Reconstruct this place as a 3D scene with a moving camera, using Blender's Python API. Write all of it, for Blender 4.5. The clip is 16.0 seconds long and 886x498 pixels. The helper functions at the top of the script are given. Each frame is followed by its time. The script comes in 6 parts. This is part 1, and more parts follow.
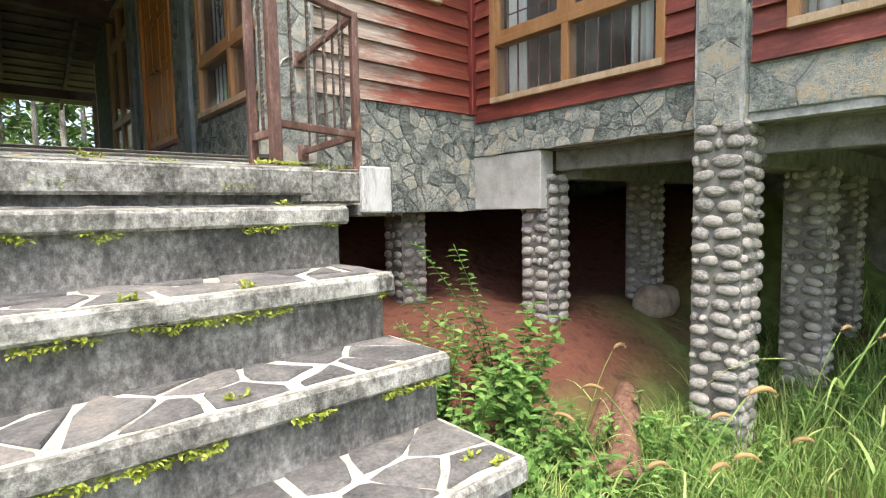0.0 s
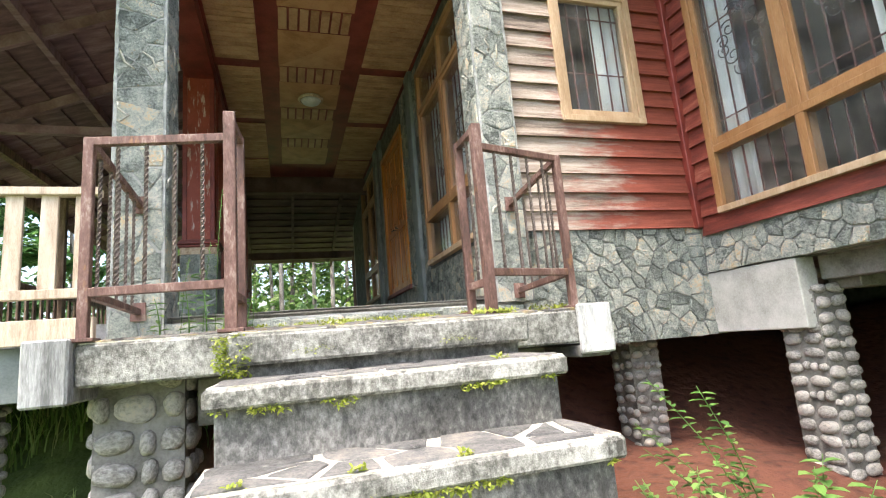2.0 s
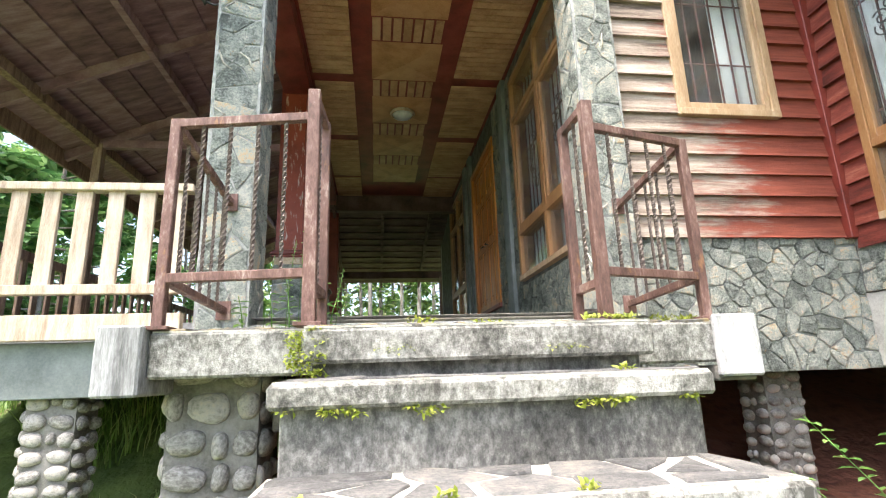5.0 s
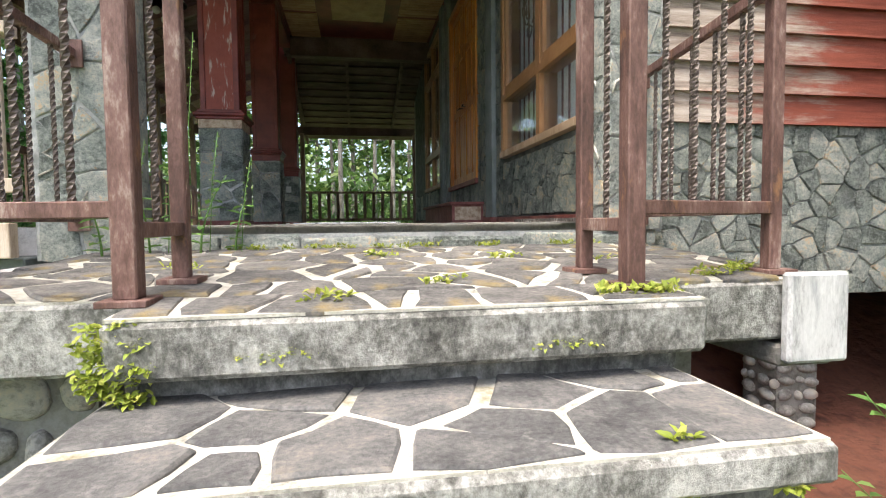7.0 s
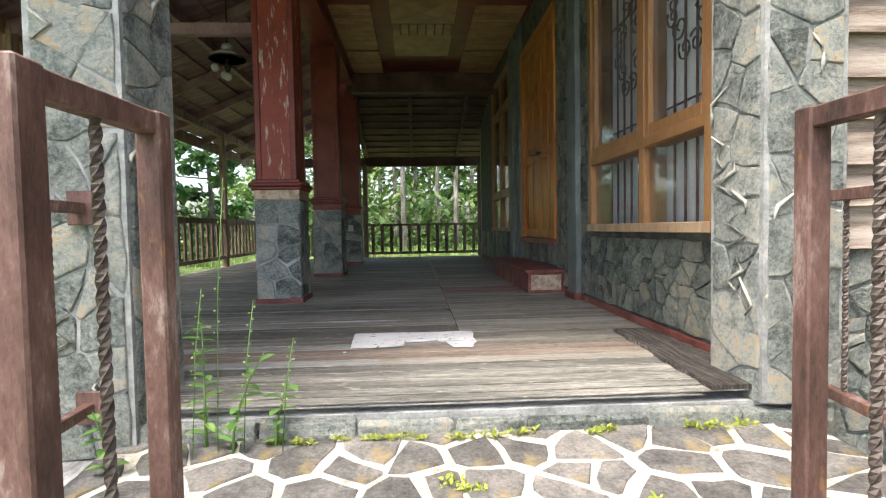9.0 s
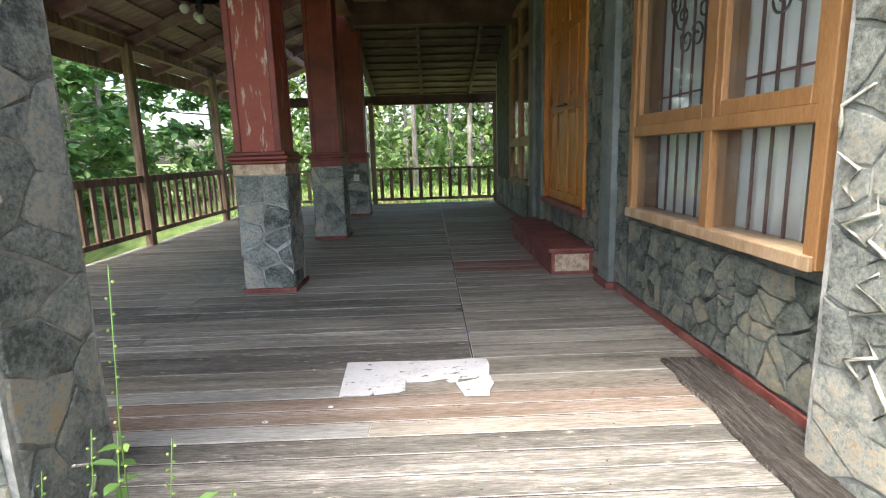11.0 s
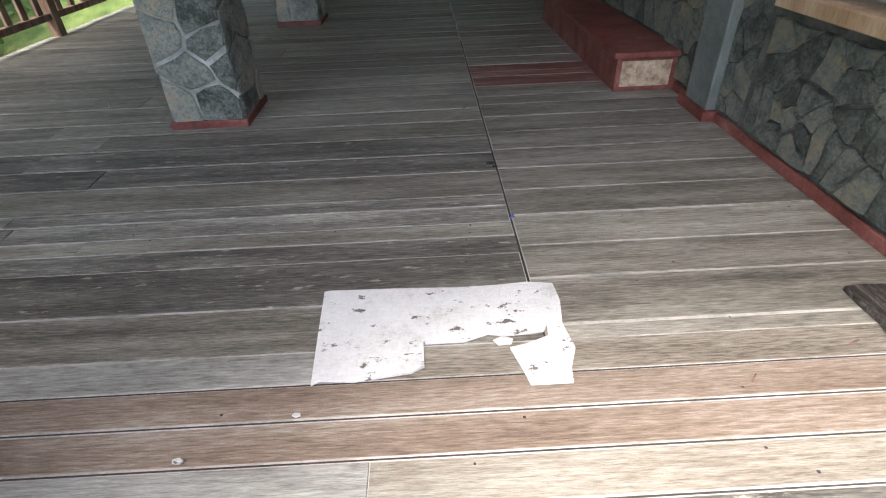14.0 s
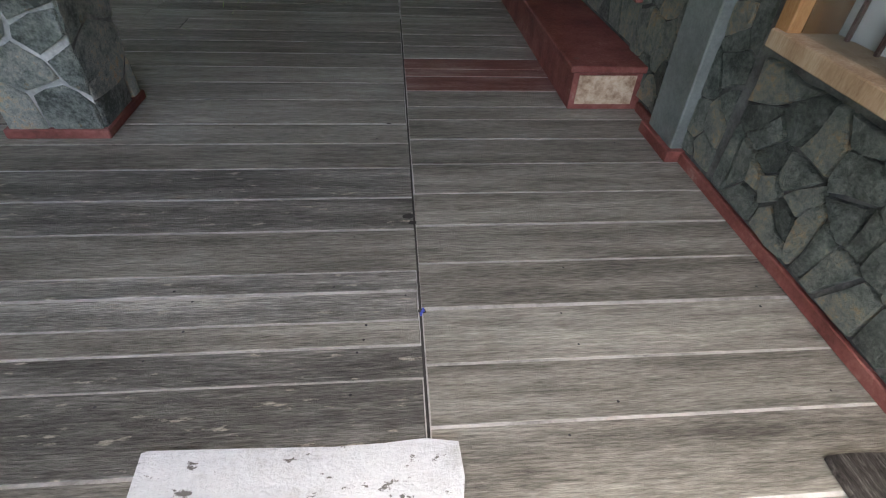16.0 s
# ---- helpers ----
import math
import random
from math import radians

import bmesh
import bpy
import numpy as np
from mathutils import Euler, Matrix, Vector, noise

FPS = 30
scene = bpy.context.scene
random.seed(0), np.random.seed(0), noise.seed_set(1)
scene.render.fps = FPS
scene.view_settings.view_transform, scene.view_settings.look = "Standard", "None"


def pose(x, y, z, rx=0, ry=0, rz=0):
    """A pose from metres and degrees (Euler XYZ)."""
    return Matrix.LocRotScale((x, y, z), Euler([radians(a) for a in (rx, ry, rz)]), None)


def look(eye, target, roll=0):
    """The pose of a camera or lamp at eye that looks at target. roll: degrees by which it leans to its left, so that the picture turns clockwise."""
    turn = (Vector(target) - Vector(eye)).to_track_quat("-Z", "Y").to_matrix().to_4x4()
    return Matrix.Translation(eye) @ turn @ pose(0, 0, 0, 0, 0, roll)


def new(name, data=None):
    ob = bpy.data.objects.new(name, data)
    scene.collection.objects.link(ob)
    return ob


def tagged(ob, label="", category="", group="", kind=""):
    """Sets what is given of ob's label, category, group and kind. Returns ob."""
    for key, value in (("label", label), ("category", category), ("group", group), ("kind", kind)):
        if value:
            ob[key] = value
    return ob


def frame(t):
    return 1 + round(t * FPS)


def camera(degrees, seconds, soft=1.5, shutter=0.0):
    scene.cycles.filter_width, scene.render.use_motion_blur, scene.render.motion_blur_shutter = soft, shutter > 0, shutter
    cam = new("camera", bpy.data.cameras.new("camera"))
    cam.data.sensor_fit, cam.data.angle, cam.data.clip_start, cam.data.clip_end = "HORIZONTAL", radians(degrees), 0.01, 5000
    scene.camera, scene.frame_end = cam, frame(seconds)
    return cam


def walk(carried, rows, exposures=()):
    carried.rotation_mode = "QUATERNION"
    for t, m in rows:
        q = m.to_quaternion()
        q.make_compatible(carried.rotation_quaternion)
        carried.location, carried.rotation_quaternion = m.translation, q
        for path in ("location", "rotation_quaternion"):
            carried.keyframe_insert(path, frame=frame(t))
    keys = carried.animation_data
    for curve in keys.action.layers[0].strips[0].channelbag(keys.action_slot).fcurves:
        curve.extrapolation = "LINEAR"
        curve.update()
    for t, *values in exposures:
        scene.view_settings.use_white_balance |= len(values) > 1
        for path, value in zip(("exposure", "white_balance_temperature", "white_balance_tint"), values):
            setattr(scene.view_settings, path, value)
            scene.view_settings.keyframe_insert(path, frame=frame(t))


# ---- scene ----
cam = camera(81.5, 16.0, soft=1.1)
PATH = [
    (0, (-0.079, 0.147, 1.46), (1.227, 1.654, 1.303), -1.1),
    (0.5, (-0.033, 0.158, 1.485), (1.04, 1.843, 1.377), -2.0),
    (1, (-0.016, 0.171, 1.499), (0.849, 1.974, 1.45), -2.7),
    (1.5, (-0.011, 0.181, 1.525), (0.741, 2.032, 1.598), -3.9),
    (2, (0.005, 0.2, 1.582), (0.591, 2.08, 1.929), -4.8),
    (2.5, (0.037, 0.219, 1.596), (0.568, 2.073, 2.128), -4.8),
    (3, (0.06, 0.288, 1.623), (0.512, 2.105, 2.326), -4.5),
    (3.5, (0.06, 0.357, 1.668), (0.442, 2.093, 2.585), -4.2),
    (4, (0.055, 0.332, 1.695), (0.351, 1.998, 2.76), -3.2),
    (4.5, (0.022, 0.408, 1.622), (0.283, 2.098, 2.659), -2.5),
    (4.7, (-0.006, 0.474, 1.566), (0.252, 2.257, 2.436), -2.4),
    (4.8, (-0.009, 0.509, 1.544), (0.257, 2.36, 2.252), -1.7),
    (5, (0.033, 0.583, 1.492), (0.293, 2.51, 1.963), -1.9),
    (5.2, (0.083, 0.681, 1.435), (0.37, 2.636, 1.742), -2.4),
    (7.3, (0.302, 1.552, 2.069), (0.643, 3.52, 1.964), -0.5),
    (7.5, (0.31, 1.628, 2.198), (0.62, 3.601, 2.092), -0.5),
    (8, (0.296, 1.783, 2.3), (0.426, 3.776, 2.199), -1.0),
    (8.5, (0.274, 1.962, 2.435), (0.373, 3.958, 2.356), -0.6),
    (9, (0.264, 2.074, 2.542), (0.368, 4.07, 2.461), -1.0),
    (9.2, (0.242, 2.137, 2.544), (0.36, 4.132, 2.468), -1.2),
    (11.3, (0.342, 2.897, 2.981), (0.341, 4.851, 2.553), -2.0),
    (11.5, (0.328, 3.016, 2.98), (0.295, 4.962, 2.519), -2.0),
    (12, (0.325, 3.292, 3.12), (0.247, 5.231, 2.637), -1.0),
    (12.5, (0.289, 3.435, 3.089), (0.204, 5.358, 2.547), -0.5),
    (13, (0.184, 3.661, 3.034), (0.136, 5.51, 2.272), -1.0),
    (13.5, (0.172, 3.773, 2.988), (0.151, 5.523, 2.02), -2.0),
    (14, (0.233, 4.012, 2.935), (0.261, 5.651, 1.789), -2.3),
    (14.5, (0.284, 4.161, 2.934), (0.306, 5.723, 1.685), -1.4),
    (15, (0.355, 4.244, 2.974), (0.391, 5.773, 1.686), 0.7),
    (15.5, (0.41, 4.397, 2.994), (0.512, 5.92, 1.702), 1.3),
    (16, (0.462, 4.653, 3.035), (0.643, 6.169, 1.743), 3.1),
]
EXPOSURES = [(0.0, 1.95), (1.5, 2.2), (3.0, 2.6), (3.6, 2.7), (4.6, 2.7), (5.2, 2.4), (7.3, 1.95), (8.3, 1.98), (9.2, 2.3), (11.3, 2.7), (13.0, 2.95), (14.3, 2.5), (16.0, 2.6)]
walk(cam, [(t, look(eye, target, roll)) for t, eye, target, roll in PATH], EXPOSURES)

# ---- light ----
SUN = Vector((0.26, 0.30, -1.0)).normalized()
world = bpy.data.worlds.new("sky")
scene.world = world
world.use_nodes = True
wn = world.node_tree
sky = wn.nodes.new("ShaderNodeTexSky")
sky.sky_type = "NISHITA"
sky.sun_disc = False
sky.sun_elevation = math.asin(-SUN.z)
sky.sun_rotation = math.atan2(-SUN.x, -SUN.y)
sky.air_density, sky.dust_density, sky.ozone_density = 1.0, 5.0, 1.0
wn.nodes["Background"].inputs[1].default_value = 0.15
wn.links.new(sky.outputs[0], wn.nodes["Background"].inputs[0])
sun = new("sun", bpy.data.lights.new("sun", "SUN"))
sun.data.energy, sun.data.angle, sun.data.color = 0.8, radians(10), (1.0, 0.95, 0.88)
sun.matrix_world = look((0, 0, 30), Vector((0, 0, 30)) + SUN)

# ---- materials ----
def mat(name, stops, rough=0.8, scale=6.0, stretch=(1, 1, 1), fine=60.0, bump=0.3, metal=0.0, vary="", amount=0.5, detail=6.0, dist=0.01, spec=0.4, stains=None, coords="Object", grain=0.65, contrast=1.9):
    """A varied surface: stops of colour along a two-scale noise; vary shifts them for each object or island."""
    m = bpy.data.materials.new(name)
    m.use_nodes = True
    t = m.node_tree
    n, l = t.nodes, t.links
    b = n["Principled BSDF"]
    b.inputs["Metallic"].default_value = metal
    b.inputs["Specular IOR Level"].default_value = spec
    co = n.new("ShaderNodeTexCoord")
    mp = n.new("ShaderNodeMapping")
    mp.inputs["Scale"].default_value = stretch
    l.new(co.outputs[coords], mp.inputs[0])
    big = n.new("ShaderNodeTexNoise")
    big.inputs["Scale"].default_value, big.inputs["Detail"].default_value = scale, detail
    big.inputs["Roughness"].default_value = 0.65
    l.new(mp.outputs[0], big.inputs[0])
    small = n.new("ShaderNodeTexNoise")
    small.inputs["Scale"].default_value, small.inputs["Detail"].default_value = fine, 7.0
    small.inputs["Roughness"].default_value = 0.75
    l.new(mp.outputs[0], small.inputs[0])
    mixf = n.new("ShaderNodeMath")
    mixf.operation = "MULTIPLY_ADD"
    l.new(small.outputs[0], mixf.inputs[0])
    mixf.inputs[1].default_value = 1.5 * grain
    add = n.new("ShaderNodeMath")
    add.operation = "MULTIPLY_ADD"
    l.new(big.outputs[0], add.inputs[0])
    add.inputs[1].default_value, add.inputs[2].default_value = contrast, 0.5 - 0.5 * contrast - 0.75 * grain
    l.new(add.outputs[0], mixf.inputs[2])
    value = mixf.outputs[0]
    if vary:
        if vary == "object":
            r = n.new("ShaderNodeObjectInfo").outputs["Random"]
        else:
            r = n.new("ShaderNodeNewGeometry").outputs["Random Per Island"]
        sh = n.new("ShaderNodeMath")
        sh.operation = "MULTIPLY_ADD"
        l.new(r, sh.inputs[0])
        sh.inputs[1].default_value, sh.inputs[2].default_value = amount, -amount / 2
        sm = n.new("ShaderNodeMath")
        l.new(sh.outputs[0], sm.inputs[0])
        l.new(value, sm.inputs[1])
        value = sm.outputs[0]
        off = n.new("ShaderNodeVectorMath")
        off.operation = "SCALE"
        off.inputs[0].default_value = (13.0, 7.0, 5.0)
        l.new(r, off.inputs[3])
        l.new(off.outputs[0], mp.inputs["Location"])
    ramp = n.new("ShaderNodeValToRGB")
    els = ramp.color_ramp.elements
    while len(els) < len(stops):
        els.new(0.5)
    for e, (p, c) in zip(els, stops):
        e.position, e.color = p, (*c, 1)
    l.new(value, ramp.inputs[0])
    col = ramp.outputs[0]
    if stains:
        sc, lo, hi, colour, sstretch = stains
        sp = n.new("ShaderNodeMapping")
        sp.inputs["Scale"].default_value = sstretch
        l.new(co.outputs[coords], sp.inputs[0])
        sn = n.new("ShaderNodeTexNoise")
        sn.inputs["Scale"].default_value, sn.inputs["Detail"].default_value = sc, 7.0
        sn.inputs["Roughness"].default_value = 0.7
        l.new(sp.outputs[0], sn.inputs[0])
        mr = n.new("ShaderNodeMapRange")
        mr.inputs[1].default_value, mr.inputs[2].default_value = lo, hi
        l.new(sn.outputs[0], mr.inputs[0])
        mx = n.new("ShaderNodeMix")
        mx.data_type = "RGBA"
        l.new(mr.outputs[0], mx.inputs[0])
        l.new(col, mx.inputs[6])
        mx.inputs[7].default_value = (*colour, 1)
        col = mx.outputs[2]
    l.new(col, b.inputs["Base Color"])
    rr = n.new("ShaderNodeMapRange")
    rr.inputs[3].default_value, rr.inputs[4].default_value = min(1, rough + 0.12), max(0.05, rough - 0.12)
    l.new(small.outputs[0], rr.inputs[0])
    l.new(rr.outputs[0], b.inputs["Roughness"])
    if bump:
        bp = n.new("ShaderNodeBump")
        bp.inputs["Strength"].default_value, bp.inputs["Distance"].default_value = bump, dist
        l.new(mixf.outputs[0], bp.inputs["Height"])
        l.new(bp.outputs[0], b.inputs["Normal"])
    return m


def glass_mat():
    """Clear pane with an uneven grey haze painted in for reflected sky."""
    m = bpy.data.materials.new("hazy_window_glass")
    m.use_nodes = True
    n, l = m.node_tree.nodes, m.node_tree.links
    b = n["Principled BSDF"]
    b.inputs["Base Color"].default_value = (0.9, 0.95, 0.95, 1)
    b.inputs["Roughness"].default_value = 0.03
    b.inputs["Transmission Weight"].default_value = 1.0
    b.inputs["IOR"].default_value = 1.45
    # diffuse grey that brightens the pane in place of a sky reflection
    sky_haze = n.new("ShaderNodeBsdfDiffuse")
    sky_haze.inputs[0].default_value = (0.55, 0.53, 0.48, 1)
    co = n.new("ShaderNodeTexCoord")
    z = n.new("ShaderNodeTexNoise")
    z.inputs["Scale"].default_value, z.inputs["Detail"].default_value = 4.0, 8.0
    l.new(co.outputs["Object"], z.inputs[0])
    mr = n.new("ShaderNodeMapRange")
    mr.inputs[1].default_value, mr.inputs[2].default_value = 0.35, 0.75
    mr.inputs[3].default_value, mr.inputs[4].default_value = 0.015, 0.085
    l.new(z.outputs[0], mr.inputs[0])
    mx = n.new("ShaderNodeMixShader")
    l.new(mr.outputs[0], mx.inputs[0])
    l.new(b.outputs[0], mx.inputs[1])
    l.new(sky_haze.outputs[0], mx.inputs[2])
    l.new(mx.outputs[0], n["Material Output"].inputs[0])
    return m


SLATE = [(0.1, (0.115, 0.133, 0.122)), (0.4, (0.317, 0.357, 0.326)), (0.6, (0.461, 0.497, 0.452)), (0.8, (0.635, 0.644, 0.572)), (0.93, (0.721, 0.616, 0.439)), (1.0, (0.750, 0.588, 0.373))]
M_SLATE = mat("slate_veneer", SLATE, 0.6, 9, fine=60, bump=1.0, vary="object", amount=0.52, dist=0.03, stains=(5, 0.63, 0.69, (0.45, 0.28, 0.11), (1, 1, 1)), grain=1.1, contrast=1.6)
# darker, greener stops than SLATE, for the veranda wall facing
M_SLATE_IN = mat("dark_green_slate", [(0.08, (0.061, 0.076, 0.067)), (0.42, (0.162, 0.192, 0.168)), (0.64, (0.255, 0.29, 0.255)), (0.88, (0.36, 0.35, 0.27)), (1.0, (0.47, 0.37, 0.23))], 0.45, 9, fine=50, bump=1.0, vary="object", amount=0.56, dist=0.03, grain=1.1)
M_FLAG = mat("paving_slate", [(0.05, (0.045, 0.045, 0.044)), (0.42, (0.11, 0.109, 0.106)), (0.65, (0.175, 0.17, 0.16)), (0.95, (0.28, 0.25, 0.21))], 0.75, 9, fine=70, bump=0.7, vary="object", amount=0.3, stains=(6, 0.62, 0.72, (0.3, 0.29, 0.27), (1, 1, 1)), grain=0.8, contrast=1.3)
M_FLAG_MOSS = mat("paving_slate_landing", [(0.05, (0.05, 0.049, 0.047)), (0.42, (0.118, 0.114, 0.107)), (0.65, (0.185, 0.177, 0.163)), (0.95, (0.3, 0.28, 0.245))], 0.8, 9, fine=70, bump=0.7, vary="object", amount=0.3, stains=(2.6, 0.56, 0.68, (0.3, 0.225, 0.09), (1, 1, 1)), grain=0.9, contrast=1.3)
M_JOINT = mat("white_joint", [(0.05, (0.2, 0.19, 0.155)), (0.36, (0.43, 0.415, 0.35)), (0.65, (0.58, 0.565, 0.495)), (0.95, (0.68, 0.665, 0.6))], 0.9, 8, bump=0.6, stains=(4, 0.55, 0.68, (0.225, 0.196, 0.107), (1, 1, 1)), grain=0.9)
M_MORTAR = mat("grey_mortar", [(0.1, (0.17, 0.18, 0.17)), (0.5, (0.33, 0.34, 0.325)), (0.85, (0.5, 0.5, 0.48))], 0.9, 9, bump=0.7)
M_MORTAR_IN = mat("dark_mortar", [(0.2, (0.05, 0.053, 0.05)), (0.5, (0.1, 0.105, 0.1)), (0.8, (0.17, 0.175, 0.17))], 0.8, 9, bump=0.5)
M_STREAKED = mat("rain_streaked_plaster", [(0.05, (0.12, 0.12, 0.115)), (0.4, (0.28, 0.285, 0.28)), (0.7, (0.45, 0.455, 0.45)), (0.95, (0.6, 0.6, 0.59))], 0.9, 3, (4, 1, 0.5), 40, 0.5, stains=(4, 0.5, 0.66, (0.13, 0.135, 0.135), (3, 1, 0.3)), grain=0.9)
M_CONCRETE = mat("stained_concrete", [(0.05, (0.045, 0.045, 0.041)), (0.4, (0.13, 0.128, 0.117)), (0.62, (0.235, 0.23, 0.21)), (0.9, (0.42, 0.41, 0.38))], 0.9, 2.6, (1, 1, 0.7), 40, 0.8, stains=(5, 0.54, 0.7, (0.06, 0.058, 0.052), (1.4, 1, 0.3)), grain=1.1, contrast=1.8)
M_NOSING = mat("whitewashed_nosing", [(0.05, (0.062, 0.061, 0.054)), (0.36, (0.185, 0.183, 0.163)), (0.58, (0.343, 0.339, 0.309)), (0.88, (0.562, 0.557, 0.518))], 0.9, 3.5, (1, 1, 0.8), 40, 0.8, stains=(8, 0.55, 0.68, (0.079, 0.077, 0.067), (1, 1, 0.5)), grain=1.25, contrast=1.9)
M_WHITE = mat("white_plaster", [(0.2, (0.66, 0.66, 0.64)), (0.5, (0.8, 0.8, 0.79)), (0.8, (0.84, 0.84, 0.83))], 0.85, 2, bump=0.1)
M_WHITESTAIN = mat("streaked_white_plaster", [(0.05, (0.287, 0.287, 0.276)), (0.4, (0.541, 0.541, 0.528)), (0.85, (0.656, 0.656, 0.641))], 0.85, 4, (2, 1, 0.6), bump=0.4, grain=0.9, stains=(5, 0.48, 0.64, (0.246, 0.254, 0.260), (2, 1, 0.35)))
M_GREYPAINT = mat("grey_green_paint", [(0.1, (0.1, 0.118, 0.112)), (0.5, (0.16, 0.182, 0.175)), (0.9, (0.23, 0.255, 0.245))], 0.6, 4, bump=0.25)
M_BEAMGREY = mat("pale_grey_concrete", [(0.2, (0.3, 0.3, 0.27)), (0.5, (0.42, 0.42, 0.39)), (0.8, (0.52, 0.52, 0.49))], 0.85, 3, bump=0.2)
M_RED = mat("red_siding_paint", [(0.1, (0.07, 0.018, 0.013)), (0.42, (0.155, 0.034, 0.024)), (0.68, (0.235, 0.06, 0.04)), (0.97, (0.36, 0.16, 0.11))], 0.5, 3, (0.6, 0.6, 4), 50, 0.3, vary="object", amount=0.25, stains=(3, 0.68, 0.76, (0.42, 0.33, 0.29), (0.6, 0.6, 7)))


def worn_siding():
    """Red paint that has weathered to bare grey wood towards the porch."""
    m = mat("weathered_red_siding", [(0.12, (0.1, 0.076, 0.06)), (0.4, (0.27, 0.215, 0.175)), (0.68, (0.42, 0.355, 0.3)), (0.95, (0.54, 0.485, 0.43))], 0.75, 3, (0.5, 0.5, 7), 50, 0.4, vary="object", amount=0.25)
    n, l = m.node_tree.nodes, m.node_tree.links
    bs = n["Principled BSDF"]
    bare = bs.inputs["Base Color"].links[0].from_socket
    co = n.new("ShaderNodeTexCoord")
    sep = n.new("ShaderNodeSeparateXYZ")
    l.new(co.outputs["Object"], sep.inputs[0])
    def streak(scale, stretch):
        mp = n.new("ShaderNodeMapping")
        mp.inputs["Scale"].default_value = stretch
        l.new(co.outputs["Object"], mp.inputs[0])
        z = n.new("ShaderNodeTexNoise")
        z.inputs["Scale"].default_value, z.inputs["Detail"].default_value, z.inputs["Roughness"].default_value = scale, 8.0, 0.7
        l.new(mp.outputs[0], z.inputs[0])
        return z.outputs[0]
    big, fine = streak(1.6, (0.8, 1, 2.5)), streak(4.0, (0.7, 1, 9))
    a = n.new("ShaderNodeMath")
    a.operation = "MULTIPLY_ADD"
    l.new(big, a.inputs[0])
    a.inputs[1].default_value = 2.4
    l.new(sep.outputs[0], a.inputs[2])
    c = n.new("ShaderNodeMath")
    c.operation = "MULTIPLY_ADD"
    l.new(fine, c.inputs[0])
    c.inputs[1].default_value = 1.5
    l.new(a.outputs[0], c.inputs[2])
    mr = n.new("ShaderNodeMapRange")
    mr.inputs[1].default_value, mr.inputs[2].default_value = 4.35, 4.9
    l.new(c.outputs[0], mr.inputs[0])
    red = n.new("ShaderNodeValToRGB")
    els = red.color_ramp.elements
    els[0].position, els[0].color = 0.3, (0.13, 0.025, 0.016, 1)
    els[1].position, els[1].color = 0.7, (0.285, 0.076, 0.046, 1)
    l.new(fine, red.inputs[0])
    mx = n.new("ShaderNodeMix")
    mx.data_type = "RGBA"
    l.new(mr.outputs[0], mx.inputs[0])
    l.new(bare, mx.inputs[6])
    l.new(red.outputs[0], mx.inputs[7])
    l.new(mx.outputs[2], bs.inputs["Base Color"])
    return m


M_BARE = worn_siding()
M_REDPAINT = mat("maroon_paint", [(0.15, (0.11, 0.02, 0.014)), (0.5, (0.19, 0.034, 0.024)), (0.85, (0.25, 0.055, 0.04))], 0.45, 3, bump=0.15, grain=0.4, stains=(7, 0.64, 0.74, (0.2, 0.09, 0.07), (1, 1, 1)))
M_DUSTYRED = mat("dusty_maroon_paint", [(0.1, (0.1, 0.03, 0.025)), (0.45, (0.19, 0.06, 0.05)), (0.75, (0.26, 0.1, 0.085)), (0.97, (0.36, 0.24, 0.21))], 0.55, 4, bump=0.25, stains=(7, 0.62, 0.72, (0.16, 0.1, 0.085), (1, 1, 1)))
M_REDWORN = mat("peeling_maroon_paint", [(0.1, (0.17, 0.028, 0.016)), (0.5, (0.27, 0.05, 0.028)), (0.9, (0.32, 0.075, 0.045))], 0.5, 3, (1, 1, 0.7), 40, 0.3, stains=(11, 0.55, 0.62, (0.5, 0.38, 0.32), (1.8, 1.8, 0.4)), grain=0.4)
M_CREAMPAINT = mat("peeling_cream_band", [(0.2, (0.3, 0.2, 0.13)), (0.5, (0.5, 0.38, 0.27)), (0.8, (0.6, 0.5, 0.38))], 0.7, 20, bump=0.5)
M_RUST = mat("rusty_brown_iron", [(0.05, (0.045, 0.026, 0.021)), (0.4, (0.115, 0.06, 0.048)), (0.65, (0.18, 0.1, 0.082)), (0.93, (0.36, 0.28, 0.24))], 0.6, 9, (1, 1, 0.35), 80, 0.5, stains=(12, 0.6, 0.7, (0.29, 0.15, 0.07), (1, 1, 0.4)), grain=0.8)
M_TWIST = mat("twisted_iron", [(0.1, (0.05, 0.038, 0.033)), (0.5, (0.125, 0.098, 0.085)), (0.85, (0.24, 0.2, 0.18))], 0.5, 20, bump=0.3, metal=0.3)
M_WOODFRAME = mat("varnished_teak", [(0.05, (0.15, 0.066, 0.025)), (0.42, (0.3, 0.15, 0.06)), (0.7, (0.39, 0.215, 0.095)), (0.97, (0.52, 0.36, 0.21))], 0.42, 3, (3, 3, 0.6), 40, 0.2, contrast=0.9)
M_WOODPALE = mat("sun_bleached_teak", [(0.1, (0.22, 0.13, 0.07)), (0.45, (0.4, 0.275, 0.165)), (0.7, (0.51, 0.39, 0.265)), (0.95, (0.6, 0.5, 0.39))], 0.6, 3, (3, 3, 0.6), 40, 0.25, contrast=1.0)
M_DOOR = mat("varnished_orange_door", [(0.1, (0.24, 0.075, 0.013)), (0.45, (0.45, 0.165, 0.03)), (0.85, (0.55, 0.24, 0.055))], 0.35, 2.5, (6, 6, 0.6), 40, 0.1, grain=0.4)
